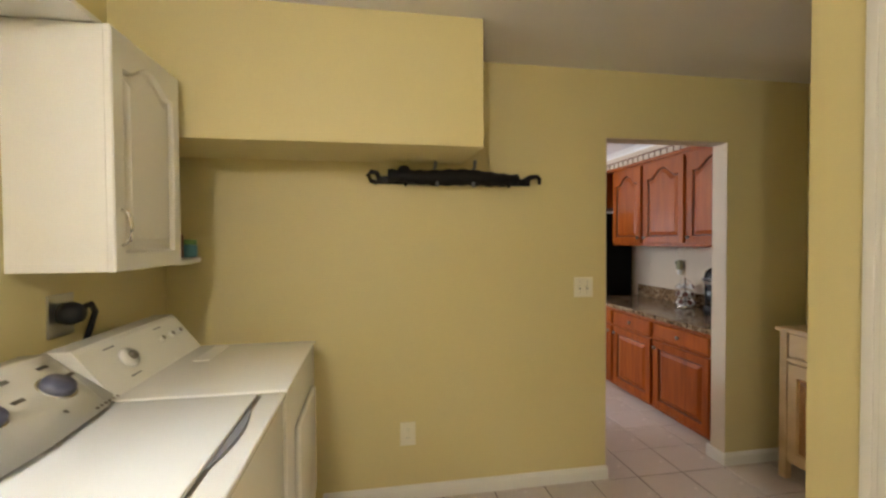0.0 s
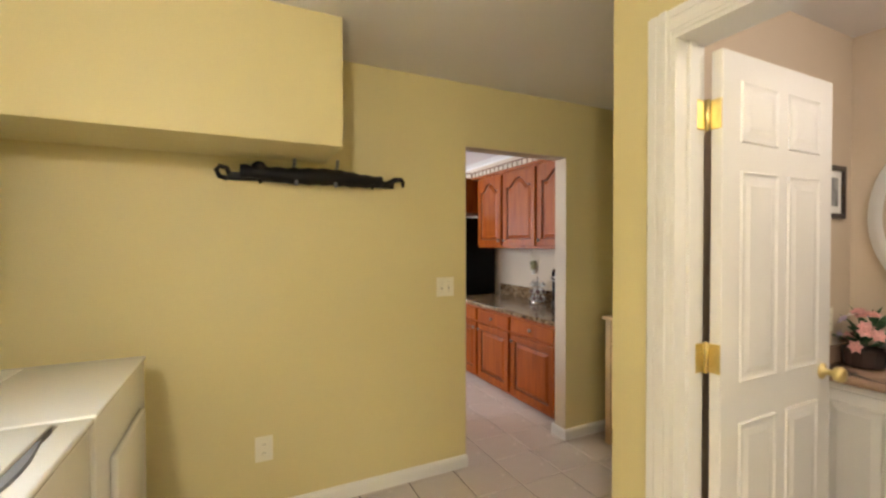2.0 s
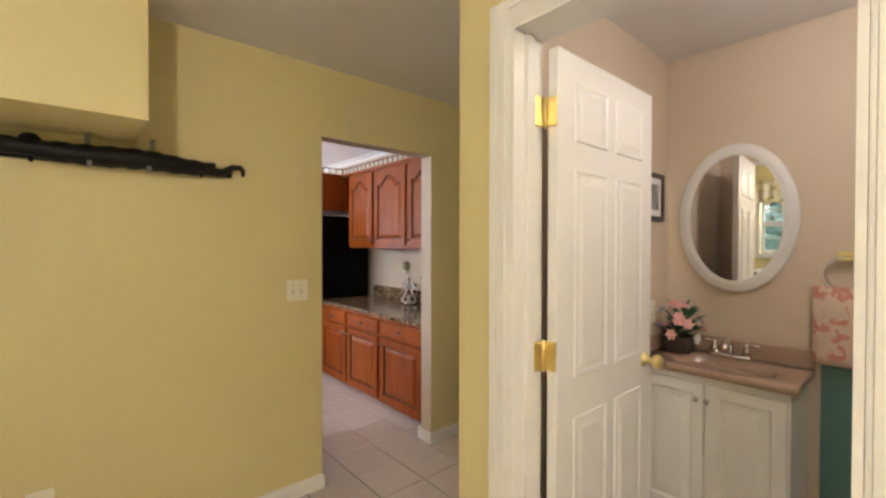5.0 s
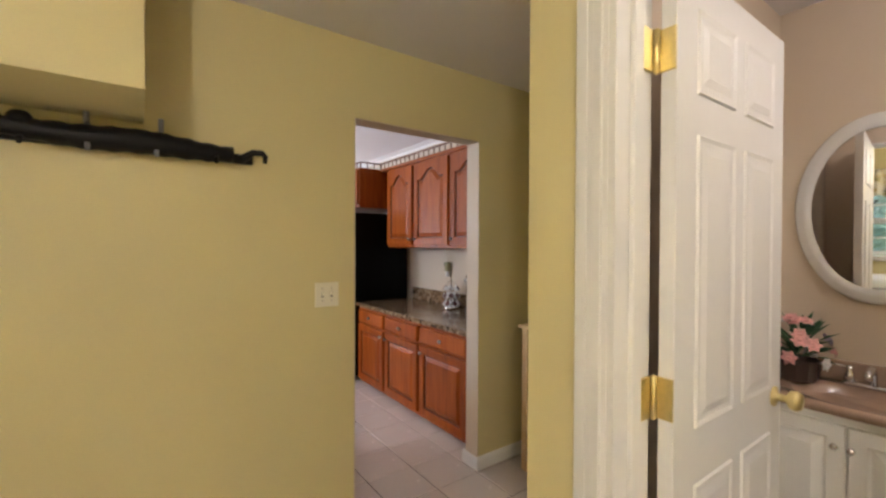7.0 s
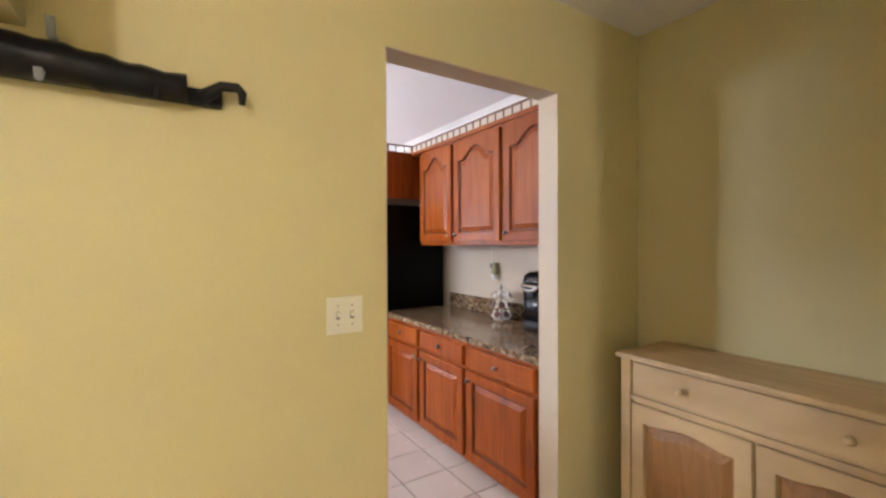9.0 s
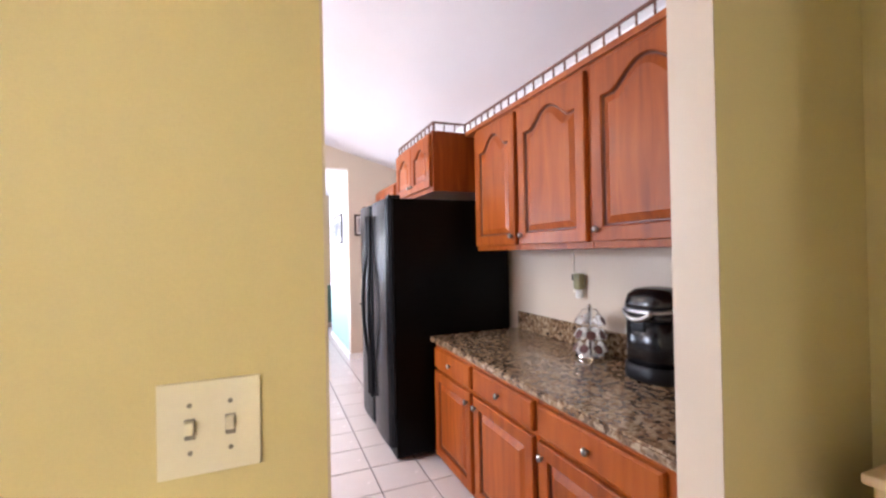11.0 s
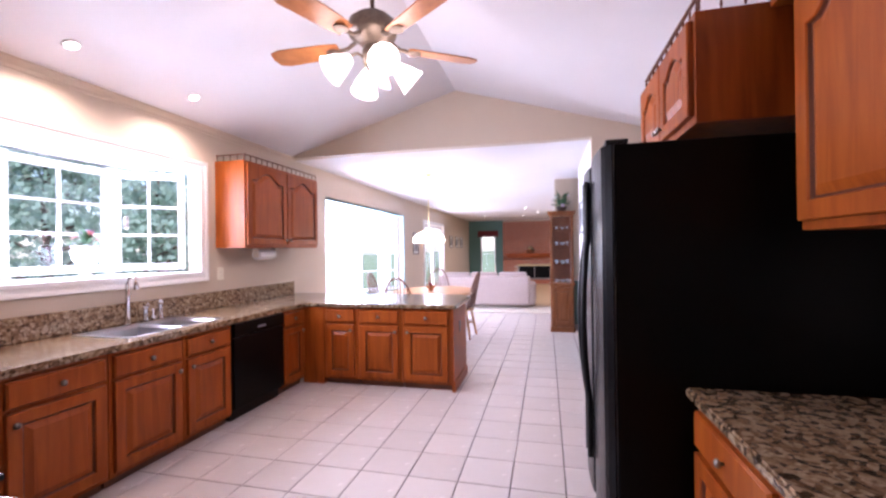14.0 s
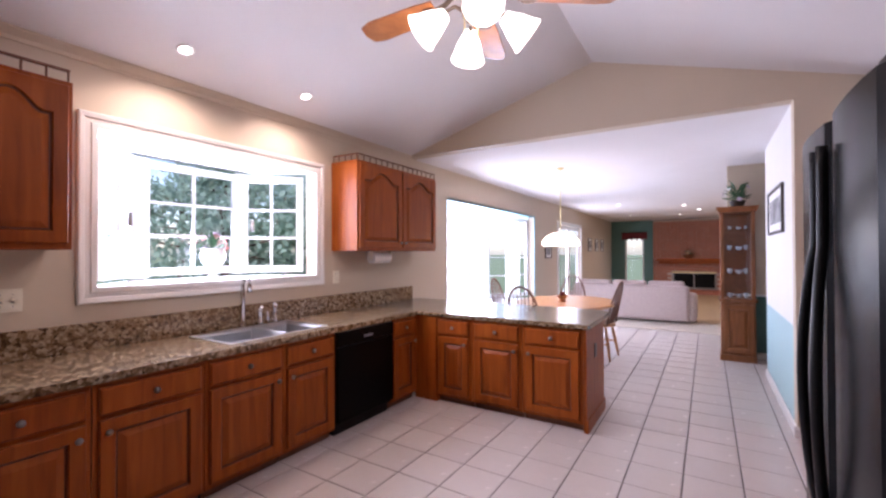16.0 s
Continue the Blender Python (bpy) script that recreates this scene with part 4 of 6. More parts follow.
part("soap_pump", lathe([(0.02, 0), (0.016, 0.03), (0.008, 0.04), (0.008, 0.09), (0.0, 0.095)], (fx, fy + 0.205, CT), 12), CHROME, fc, "", True)

# left wall cabinets
def wall_unit(y0, y1, label, n):
    w = y1 - y0
    ds = [(0.02, w / 2 - 0.006, "l"), (w / 2 + 0.006, w - 0.02, "r")] if n == 2 else [(0.02, w - 0.02, "l")]
    cabinet("wall_cabinet", label, left_m(y0, UZ, -0.585), w, 0.825, -0.585 - KL - 0.005, ds, arch=0.085)
    gallery_rail("gallery_rail", [(KL + 0.02, y0 + 0.01), (-0.59, y0 + 0.01), (-0.59, y1 - 0.01)], UZ + 0.825)


wall_unit(6.36, 7.64, "cherry wall cabinet with two arched doors beside the window", 2)
wall_unit(3.46, 4.36, "cherry wall cabinet with arched doors", 2)
pt = thing("paper_towel_holder", "white paper towel roll in a holder under the cabinet", "paper towel", (-0.75, 6.85, 1.25))
part("roll", lathe([(0.02, 0), (0.052, 0), (0.052, 0.26), (0.02, 0.26)], (0, 0, 0), 20, m=pose(-0.74, 6.98, 1.315, 90)), PAPER, pt)
for y in (6.705, 6.99):
    part("bracket", box(-0.77, -0.71, y, y + 0.012, 1.29, 1.384, 0.003), IVORY, pt)


def plate(name, m, label, cat, w=0.072, h=0.115, toggles=0, outlet=False):
    """A wall plate in its own frame: x across, facing -y, centred."""
    t = thing(name, label, cat, m.translation)
    part("plate", placed(box(-w / 2, w / 2, -0.006, 0, -h / 2, h / 2, 0.002), m), IVORY, t)
    for i in range(toggles):
        x = (i - (toggles - 1) / 2) * 0.046
        part("toggle", placed(box(x - 0.005, x + 0.005, -0.018, -0.006, -0.004, 0.012, 0.002), m), IVORY, t)
        part("toggle_slot", placed(box(x - 0.006, x + 0.006, -0.0068, -0.006, -0.013, 0.013), m), PEWTER, t)
        for z in (-0.03, 0.03):
            part("screw", placed(lathe([(0.003, 0), (0.003, 0.001), (0, 0.0015)], n=8, m=pose(x, -0.006, z, 90)), m), PEWTER, t)
    if outlet:
        for z in (-0.022, 0.022):
            part("socket", placed(box(-0.017, 0.017, -0.0075, -0.006, z - 0.014, z + 0.014, 0.001), m), IVORY, t)
            for x in (-0.006, 0.006):
                part("slot", placed(box(x - 0.001, x + 0.001, -0.0078, -0.0074, z - 0.004, z + 0.005), m), BLACKPL, t)
    return t


plate("light_switch", Matrix.Translation((1.583, 2.66, 1.168)), "ivory double toggle switch plate on the yellow wall", "light switch", 0.118, 0.118, 2)
plate("outlet", Matrix.Translation((0.531, 2.66, 0.372)), "ivory duplex outlet on the yellow wall", "outlet", 0.085, 0.13, 0, True)
plate("outlet", right_m(4.03, 1.185, KR), "ivory kitchen outlet with a plug-in freshener", "outlet", 0.075, 0.12, 0, True)
plate("outlet", left_m(6.42, 1.14, KL), "ivory outlet on the beige kitchen wall", "outlet", 0.075, 0.12, 0, True)
plate("light_switch", left_m(4.20, 1.13, KL), "ivory double switch plate on the beige kitchen wall", "light switch", 0.118, 0.118, 2)
pcd = thing("power_cord", "thin ivory cord from the wall cabinet to the outlet", "cord", (KR - 0.01, 4.05, 1.20))
part("cable", tube([(KR - 0.012, 4.062, UZ - 0.002), (KR - 0.006, 4.060, UZ - 0.06), (KR - 0.005, 4.058, 1.30), (KR - 0.010, 4.050, 1.235)], 0.003, 6), IVORY, pcd)
part("plug", box(KR - 0.026, KR - 0.0085, 4.026, 4.056, 1.200, 1.236, 0.004), BLACKPL, pcd, "small dark plug")
af = thing("air_freshener", "olive plug-in air freshener with a white base on the outlet", "air freshener", (KR - 0.03, 3.97, 1.16))
part("shell", box(KR - 0.060, KR - 0.010, 3.955, 4.005, 1.150, 1.245, 0.014), surface("olive_plastic", (0.27, 0.25, 0.13), 0.35), af, "", True)
part("bottle", lathe([(0.016, 0), (0.020, 0.006), (0.020, 0.035), (0.012, 0.046)], (KR - 0.036, 3.98, 1.103), 14), PAPER, af, "white scent bottle", True)

# coffee things on the right counter
KX, KY = 3.205, 3.375
km = thing("coffee_maker", "black single-cup coffee maker with a silver band round its lid", "coffee maker", (KX, KY, CT))
def sh(k, zz, drop=0.0):
    """A rounded outline at one height; drop lowers the side that faces the room."""
    pts = []
    for i in range(36):
        a = 2 * math.pi * i / 36
        c, q = math.cos(a), math.sin(a)
        pts.append((KX + k * 0.116 * math.copysign(abs(c) ** 0.7, c), KY + k * 0.118 * math.copysign(abs(q) ** 0.7, q), CT + zz - drop * max(0, -c)))
    return pts
part("base", loft([sh(1.0, 0.002), sh(1.045, 0.01), sh(1.045, 0.05), sh(1.01, 0.066), sh(0.98, 0.068)]), BLACKPL, km, "", True)
part("column", loft([sh(0.97, 0.068), sh(0.975, 0.15), sh(0.99, 0.262)]), COFFEEBLACK, km, "", True)
part("head", loft([sh(0.995, 0.255), sh(1.03, 0.266), sh(1.035, 0.298, 0.012)]), COFFEEBLACK, km, "", True)
part("band", loft([sh(1.04, 0.299, 0.012), sh(1.05, 0.305, 0.012), sh(1.04, 0.311, 0.012), sh(1.0, 0.313, 0.012)]), STEEL, km, "silver band", True)
part("lid", loft([sh(1.01, 0.315, 0.012), sh(1.0, 0.335, 0.008), sh(0.92, 0.362), sh(0.70, 0.384), sh(0.35, 0.393), sh(0.05, 0.394)]), COFFEEBLACK, km, "", True)
hp = [(KX - 0.119 - 0.014 * math.sin(math.pi * i / 10), KY - 0.075 + 0.015 * i, CT + 0.292 - 0.03 * math.sin(math.pi * i / 10)) for i in range(11)]
part("lid_handle", loft([[(x, y, z + 0.012), (x - 0.008, y, z + 0.008), (x - 0.008, y, z - 0.008), (x, y, z - 0.012)] for x, y, z in hp]), PEWTER, km, "silver lid handle", True)
part("spout", box(KX - 0.122, KX - 0.08, KY - 0.035, KY + 0.035, CT + 0.21, CT + 0.255, 0.01), BLACKPL, km)
cx, cy = 3.195, 3.785
pc = thing("pod_carousel", "chrome wire carousel holding single-serve coffee pods", "pod carousel", (cx, cy, CT))
part("base_ring", lathe([(0.075, 0), (0.08, 0.004), (0.078, 0.02), (0.06, 0.024), (0.0, 0.024)], (cx, cy, CT), 28), CHROME, pc, "", True)
part("stem", lathe([(0.006, 0.024), (0.006, 0.255), (0.012, 0.262), (0.0, 0.28)], (cx, cy, CT), 10), CHROME, pc, "", True)
for tier, (z, r, k) in enumerate(((0.055, 0.078, 7), (0.125, 0.074, 7), (0.195, 0.068, 6))):
    for i in range(k):
        a = 2 * math.pi * (i + 0.5 * tier) / k
        m = Matrix.Translation((cx + r * math.cos(a), cy + r * math.sin(a), CT + z)) @ Matrix.Rotation(a, 4, "Z") @ Matrix.Rotation(radians(62), 4, "Y")
        if not (tier == 2 and i in (2, 3)):
            pod = part("pod", placed(lathe([(0.017, -0.035), (0.021, -0.002), (0.024, 0.0)], n=14), m), PAPER, pc)
            part("pod_lid", placed(lathe([(0.0235, 0.0004), (0.020, 0.0012), (0, 0.0014)], n=14), m), PODFOIL, pod, "dark foil lid")
        ring = [m @ Vector((0.026 * math.cos(q), 0.026 * math.sin(q), -0.002)) for q in [2 * math.pi * j / 14 for j in range(15)]]
        part("wire_ring", tube(ring, 0.0016, 5), CHROME, pc)
        part("wire_arm", tube([(cx, cy, CT + z + 0.05), (cx + r * 0.5 * math.cos(a), cy + r * 0.5 * math.sin(a), CT + z + 0.055), tuple(m @ Vector((-0.026, 0, 0)))], 0.0016, 5), CHROME, pc)


def flowers(name, label, x, y, z, n_leaf, n_fl, spread, height, seed, cols, petal=0.022, leaf=0.05):
    """A silk arrangement: stems, pointed leaves and many-petalled blooms."""
    rnd = random.Random(seed)
    t = thing(name, label, "flowers", (x, y, z))
    lv = mesh()
    for i in range(n_leaf):
        a, e = rnd.uniform(0, 6.28), rnd.uniform(0.1, 1.2)
        d = Vector((math.cos(a) * math.cos(e), math.sin(a) * math.cos(e), math.sin(e)))
        c = Vector((x, y, z)) + Vector((d.x * spread, d.y * spread, abs(d.z) * height)) * rnd.uniform(0.35, 0.95)
        s = d.cross(Vector((0, 0, 1))).normalized() if abs(d.z) < 0.98 else Vector((1, 0, 0))
        k = leaf * rnd.uniform(0.7, 1.2)
        up = s.cross(d) * k * 0.15
        vs = [lv.verts.new(c - d * k), lv.verts.new(c + s * k * 0.35 + up), lv.verts.new(c + d * k), lv.verts.new(c - s * k * 0.35 + up), lv.verts.new(c)]
        for p, q in ((0, 1), (1, 2), (2, 3), (3, 0)):
            lv.faces.new((vs[p], vs[q], vs[4]))
    part("foliage", lv, GREEN, t)
    for i in range(n_fl):
        a, e = rnd.uniform(0, 6.28), rnd.uniform(0.0, 1.3)
        d = Vector((math.cos(a) * math.cos(e), math.sin(a) * math.cos(e), math.sin(e)))
        c = Vector((x, y, z)) + Vector((d.x * spread, d.y * spread, d.z * height)) * rnd.uniform(0.75, 1.0)
        bm = mesh()
        u = d.cross(Vector((0.3, 0.2, 1))).normalized()
        w = d.cross(u)
        for ringr, lift, k in ((1.0, 0.1, 6), (0.6, 0.45, 5)):
            for j in range(k):
                q = 2 * math.pi * j / k + ringr
                o = u * math.cos(q) + w * math.sin(q)
                s = o.cross(d)
                b0, tip = c + d * petal * lift * 0.4, c + o * petal * 1.4 * ringr + d * petal * lift
                mid = (b0 + tip) / 2
                bm.faces.new([bm.verts.new(b0), bm.verts.new(mid + s * petal * 0.5), bm.verts.new(tip), bm.verts.new(mid - s * petal * 0.5)])
        lathe([(petal * 0.4, 0), (petal * 0.5, petal * 0.4), (0, petal * 0.6)], (c.x, c.y, c.z - petal * 0.2), 8, bm)
        part("bloom", bm, cols[i % len(cols)], t)
    return t


va = thing("vase", "white footed urn vase on the window sill", "vase", (-1.22, 5.42, 1.172))
part("urn", lathe([(0.05, 0), (0.055, 0.01), (0.03, 0.02), (0.022, 0.05), (0.05, 0.08), (0.085, 0.14), (0.092, 0.19), (0.075, 0.215), (0.08, 0.23), (0.06, 0.232), (0.055, 0.2)], (-1.22, 5.42, 1.172), 24), PORCELAIN, va, "", True)
flowers("flower_arrangement", "pink silk roses in the urn vase", -1.22, 5.42, 1.40, 22, 9, 0.10, 0.12, 3, (PINK, PINK, LILAC), 0.03)

# ceiling fan
FX, FY, BZ = 1.19, 5.25, 2.53
fan = thing("ceiling_fan", "bronze ceiling fan with wooden blades and four lit glass shades", "ceiling fan", (FX, FY, 3.1))
part("canopy", lathe([(0.0, 0), (0.03, 0.0), (0.065, 0.05), (0.07, 0.075)], (FX, FY, 3.03), 24), BRONZE, fan, "", True)
part("downrod", lathe([(0.013, 0), (0.013, 0.35)], (FX, FY, 2.70), 10), BRONZE, fan, "", True)
part("motor_housing", lathe([(0.02, 0.20), (0.06, 0.185), (0.10, 0.16), (0.135, 0.13), (0.142, 0.08), (0.135, 0.05), (0.10, 0.03), (0.07, 0.0), (0.05, -0.01)], (FX, FY, 2.53), 32), BRONZE, fan, "", True)
part("switch_housing", lathe([(0.05, 0.0), (0.062, -0.03), (0.058, -0.09), (0.03, -0.12), (0.0, -0.125)], (FX, FY, 2.52), 24), BRONZE, fan, "", True)
for i in range(5):
    a = radians(35 + 72 * i)
    m = Matrix.Translation((FX, FY, BZ)) @ Matrix.Rotation(a, 4, "Z")
    pts = [(0.21, -0.05), (0.30, -0.062), (0.58, -0.072), (0.645, -0.055), (0.66, 0), (0.645, 0.055), (0.58, 0.072), (0.30, 0.062), (0.21, 0.05)]
    part("blade", placed(prism(pts, -0.004, 0.004), m @ pose(0, 0, 0, 12, 0, 0)), BLADE, fan, "reddish wooden blade")
    ar = tube([(0.11, 0, 0.03), (0.16, 0, 0.0), (0.22, 0, -0.008), (0.27, 0, -0.008)], 0.012, 8)
    lathe([(0.04, -0.008), (0.043, -0.014), (0.02, -0.02), (0, -0.02)], (0.25, 0, 0), 14, ar)
    part("blade_arm", placed(ar, m), BRONZE, fan)
for i in range(4):
    a = radians(-54 + 90 * i)
    m = Matrix.Translation((FX, FY, 2.45)) @ Matrix.Rotation(a, 4, "Z")
    part("light_arm", placed(tube([(0.05, 0, 0.0), (0.09, 0, 0.02), (0.125, 0, 0.0), (0.135, 0, -0.02)], 0.009), m), BRONZE, fan)
    s = part("shade", placed(lathe([(0.026, 0), (0.034, -0.02), (0.052, -0.06), (0.064, -0.10), (0.074, -0.122), (0.068, -0.121), (0.048, -0.06), (0.022, -0.005)], n=24, flute=0.02), m @ pose(0.135, 0, -0.02, 0, -52, 0) @ Matrix.Scale(1.15, 4)), BULBGLASS, fan, "lit frosted glass bell shade", True)
    s.visible_shadow = False
    p = m @ Vector((0.215, 0, -0.085))
    lamp("fan_bulb", "POINT", 1.7, (1.0, 0.84, 0.66), Matrix.Translation(p), radius=0.04)
for dx in (-0.03, 0.035):
    part("pull_chain", tube([(FX + dx, FY - 0.04, 2.45), (FX + dx, FY - 0.042, 2.30)], 0.0025, 6), BRASS, fan)

# recessed lamps
def can_light(x, y, z, tilt=0.0, power=14):
    t = thing("recessed_light", "white-trimmed recessed ceiling light, lit", "ceiling light", (x, y, z), "recessed lights")
    m = Matrix.Translation((x, y, z)) @ Matrix.Rotation(tilt, 4, "Y")
    part("trim_ring", placed(lathe([(0.034, -0.001), (0.050, -0.002), (0.052, -0.005), (0.036, -0.007)], n=28), m), WHITE, t, "", True)
    part("lens", placed(lathe([(0.035, -0.0075), (0.030, -0.012), (0.0, -0.016)], n=24), m), CANGLOW, t, "glowing lens", True)
    if power:
        lamp("recessed_lamp", "SPOT", power, WARM, Matrix.Translation((x, y, z - 0.05)) , spot=150, radius=0.05)


sl = (RIDGE_Z - EAVE) / (RIDGE_X - KL)
for y in (4.89, 5.79):
    can_light(-0.585, y, EAVE + (-0.585 - KL) * sl, -math.atan(sl), 17)
for x, y in ((0.1, 17.6), (1.4, 17.8), (1.6, 15.0), (1.9, 16.4), (0.3, 14.2), (2.4, 17.8)):
    can_light(x, y, FC, 0, 11)

# ---- dining and family room ----
PX, PY = 0.42, 9.15
pd = thing("pendant_lamp", "lit fluted glass pendant lamp over the dining table", "pendant lamp", (PX, PY, FC))
part("canopy", lathe([(0.0, -0.03), (0.04, -0.025), (0.055, -0.001)], (PX, PY, FC), 20), BRASS, pd, "", True)
part("chain", tube([(PX, PY, FC - 0.02), (PX, PY, 1.62)], 0.006, 6), BRASS, pd)
s = part("shade", lathe([(0.05, 0.13), (0.10, 0.125), (0.17, 0.09), (0.225, 0.03), (0.24, -0.02), (0.22, -0.05), (0.21, -0.02), (0.09, 0.11)], (PX, PY, 1.50), 28, flute=0.035), PENDGLASS, pd, "scalloped lit glass shade", True)
s.visible_shadow = False
lamp("pendant_bulb", "POINT", 4, WARM, pose(PX, PY, 1.51), radius=0.05)

tb = thing("dining_table", "oval honey oak dining table", "table", (0.55, 9.25, 0))
top = [(0.45 + 0.62 * math.cos(a), 9.25 + 0.85 * math.sin(a)) for a in [2 * math.pi * i / 40 for i in range(40)]]
part("tabletop", prism(top, 0.68, 0.71), HONEY, tb)
part("pedestal", lathe([(0.16, 0.04), (0.09, 0.1), (0.06, 0.25), (0.09, 0.45), (0.06, 0.6), (0.2, 0.68)], (0.45, 9.25, 0), 20), HONEY, tb, "", True)
for i in range(4):
    a = radians(45 + 90 * i)
    part("foot", tube([(0.45 + 0.08 * math.cos(a), 9.25 + 0.08 * math.sin(a), 0.14), (0.45 + 0.28 * math.cos(a), 9.25 + 0.28 * math.sin(a), 0.08), (0.45 + 0.42 * math.cos(a), 9.25 + 0.42 * math.sin(a), 0.03)], 0.03, 8), HONEY, tb)
cp = thing("centerpiece", "small reddish candle bowl on the dining table", "bowl", (0.42, 9.2, 0.71))
part("bowl", lathe([(0.05, 0), (0.055, 0.01), (0.03, 0.025), (0.08, 0.07), (0.085, 0.085), (0.07, 0.075), (0.0, 0.03)], (0.42, 9.2, 0.71), 20), BLADE, cp, "", True)
part("candle", lathe([(0.03, 0.04), (0.03, 0.13), (0.0, 0.131)], (0.42, 9.2, 0.71), 14), BURGUNDY, cp)


def windsor_chair():
    t = thing("dining_chair", "dark wooden spindle-back dining chair", "chair", (0, 0, 0), "dining chairs")
    seat = [(0.21 * math.cos(a) * (1 + 0.06 * math.cos(2 * a)), 0.20 * math.sin(a)) for a in [2 * math.pi * i / 28 for i in range(28)]]
    part("seat", prism(seat, 0.42, 0.455), HONEY, t)
    for sx, sy in ((-1, -1), (1, -1), (-1, 1), (1, 1)):
        part("leg", tube([(sx * 0.13, sy * 0.12, 0.43), (sx * 0.165, sy * 0.155, 0.22), (sx * 0.20, sy * 0.19, 0.0)], 0.015, 8, None, [0.014, 0.02, 0.011]), HONEY, t)
    for sx in (-1, 1):
        part("stretcher", tube([(sx * 0.17, -0.16, 0.2), (sx * 0.17, 0.16, 0.2)], 0.011, 6), HONEY, t)
    part("stretcher", tube([(-0.17, 0, 0.2), (0.17, 0, 0.2)], 0.011, 6), HONEY, t)
    bow = []
    for i in range(21):
        a = math.pi * i / 20
        bow.append((-0.20 * math.cos(a), 0.16 + 0.13 * math.sin(a), 0.45 + 0.54 * math.sin(a) ** 0.75))
    part("bow", tube(bow, 0.013, 8), RAILWOOD, t, "", True)
    for i in range(7):
        x = -0.135 + 0.045 * i
        hh = 0.45 + 0.54 * (1 - (x / 0.2) ** 2) ** 0.375
        part("spindle", tube([(x * 0.8, 0.155, 0.45), (x, 0.16 + 0.24 * (hh - 0.45), hh - 0.005)], 0.006, 6), RAILWOOD, t)
    return t


ch = windsor_chair()
ch.matrix_basis = pose(0.33, 8.22, 0, 0, 0, 180)
copy_thing(ch, pose(0.86, 9.35, 0, 0, 0, -95))
copy_thing(ch, pose(0.25, 10.25, 0, 0, 0, 8))
copy_thing(ch, pose(-0.30, 9.2, 0, 0, 0, 90))

# curio cabinet
cu = thing("curio_cabinet", "medium oak curio cabinet with glass door and china inside", "cabinet", (2.39, 10.05, 0))
x0, x1, y0, y1 = 2.20, 2.58, 9.95, 10.24
part("plinth", box(x0, x1, y0, y1, 0, 0.08, 0.006), OAKDARK, cu)
part("lower_body", box(x0 + 0.01, x1 - 0.01, y0 + 0.01, y1, 0.08, 0.74, 0.004), OAKDARK, cu)
part("lower_door", placed(panel_door(0.32, 0.60), Matrix.Translation((x0 + 0.03, y0 + 0.009, 0.11))), OAKDARK, cu)
part("waist", box(x0 - 0.01, x1 + 0.01, y0 - 0.01, y1, 0.74, 0.78, 0.006), OAKDARK, cu)
for xa, xb, ya, yb in ((x0 + 0.01, x0 + 0.05, y0 + 0.01, y0 + 0.04), (x1 - 0.05, x1 - 0.01, y0 + 0.01, y0 + 0.04), (x0 + 0.01, x0 + 0.04, y1 - 0.03, y1), (x1 - 0.04, x1 - 0.01, y1 - 0.03, y1)):
    part("post", box(xa, xb, ya, yb, 0.78, 1.86, 0.003), OAKDARK, cu)
part("back_panel", box(x0 + 0.04, x1 - 0.04, y1 - 0.012, y1 - 0.002, 0.78, 1.86), RAILWOOD, cu)
for z in (1.08, 1.38, 1.64):
    part("shelf", box(x0 + 0.05, x1 - 0.05, y0 + 0.05, y1 - 0.015, z, z + 0.008), GLASS, cu)
g = part("glass_door", box(x0 + 0.05, x1 - 0.05, y0 + 0.02, y0 + 0.025, 0.80, 1.84), GLASS, cu)
g.visible_shadow = False
for xa in (x0 + 0.012, x1 - 0.016):
    g = part("glass_side", box(xa, xa + 0.004, y0 + 0.04, y1 - 0.03, 0.80, 1.84), GLASS, cu)
    g.visible_shadow = False
part("cornice", loft([[(x0 - e, y0 - e, z), (x1 + e, y0 - e, z), (x1 + e, y1, z), (x0 - e, y1, z)] for e, z in ((0, 1.86), (0.012, 1.88), (0.02, 1.91), (0.03, 1.93))]), OAKDARK, cu)
for z, r in ((0.781, 0.045), (1.089, 0.05), (1.389, 0.045), (1.649, 0.035)):
    for dx, q in ((-0.075, 0.62), (0.02, 0.9), (0.09, 0.5)):
        solo("china_dish", lathe([(r * 0.45 * q, 0), (r * 0.5 * q, 0.006), (r * 0.9 * q, r * 0.5), (r * q, r * (1.9 - q)), (r * 0.9 * q, r * (1.88 - q)), (r * 0.3 * q, 0.02), (0, 0.018)], (2.39 + dx, 10.08 + 0.05 * q, z), 16), CHINA, "white china dish on a curio shelf", "dish", "curio china", smooth=True)
bk = thing("basket_planter", "dark planter with trailing greenery on the curio cabinet", "plant", (2.40, 10.1, 1.93))
part("pot", lathe([(0.06, 0), (0.09, 0.08), (0.08, 0.085), (0.0, 0.07)], (2.40, 10.1, 1.93), 16), DARKFRAME, bk)
flowers("greenery", "grey-green silk greenery on the curio cabinet", 2.40, 10.1, 2.0, 70, 6, 0.17, 0.26, 8, (LILAC, SHEER), 0.025, 0.06)


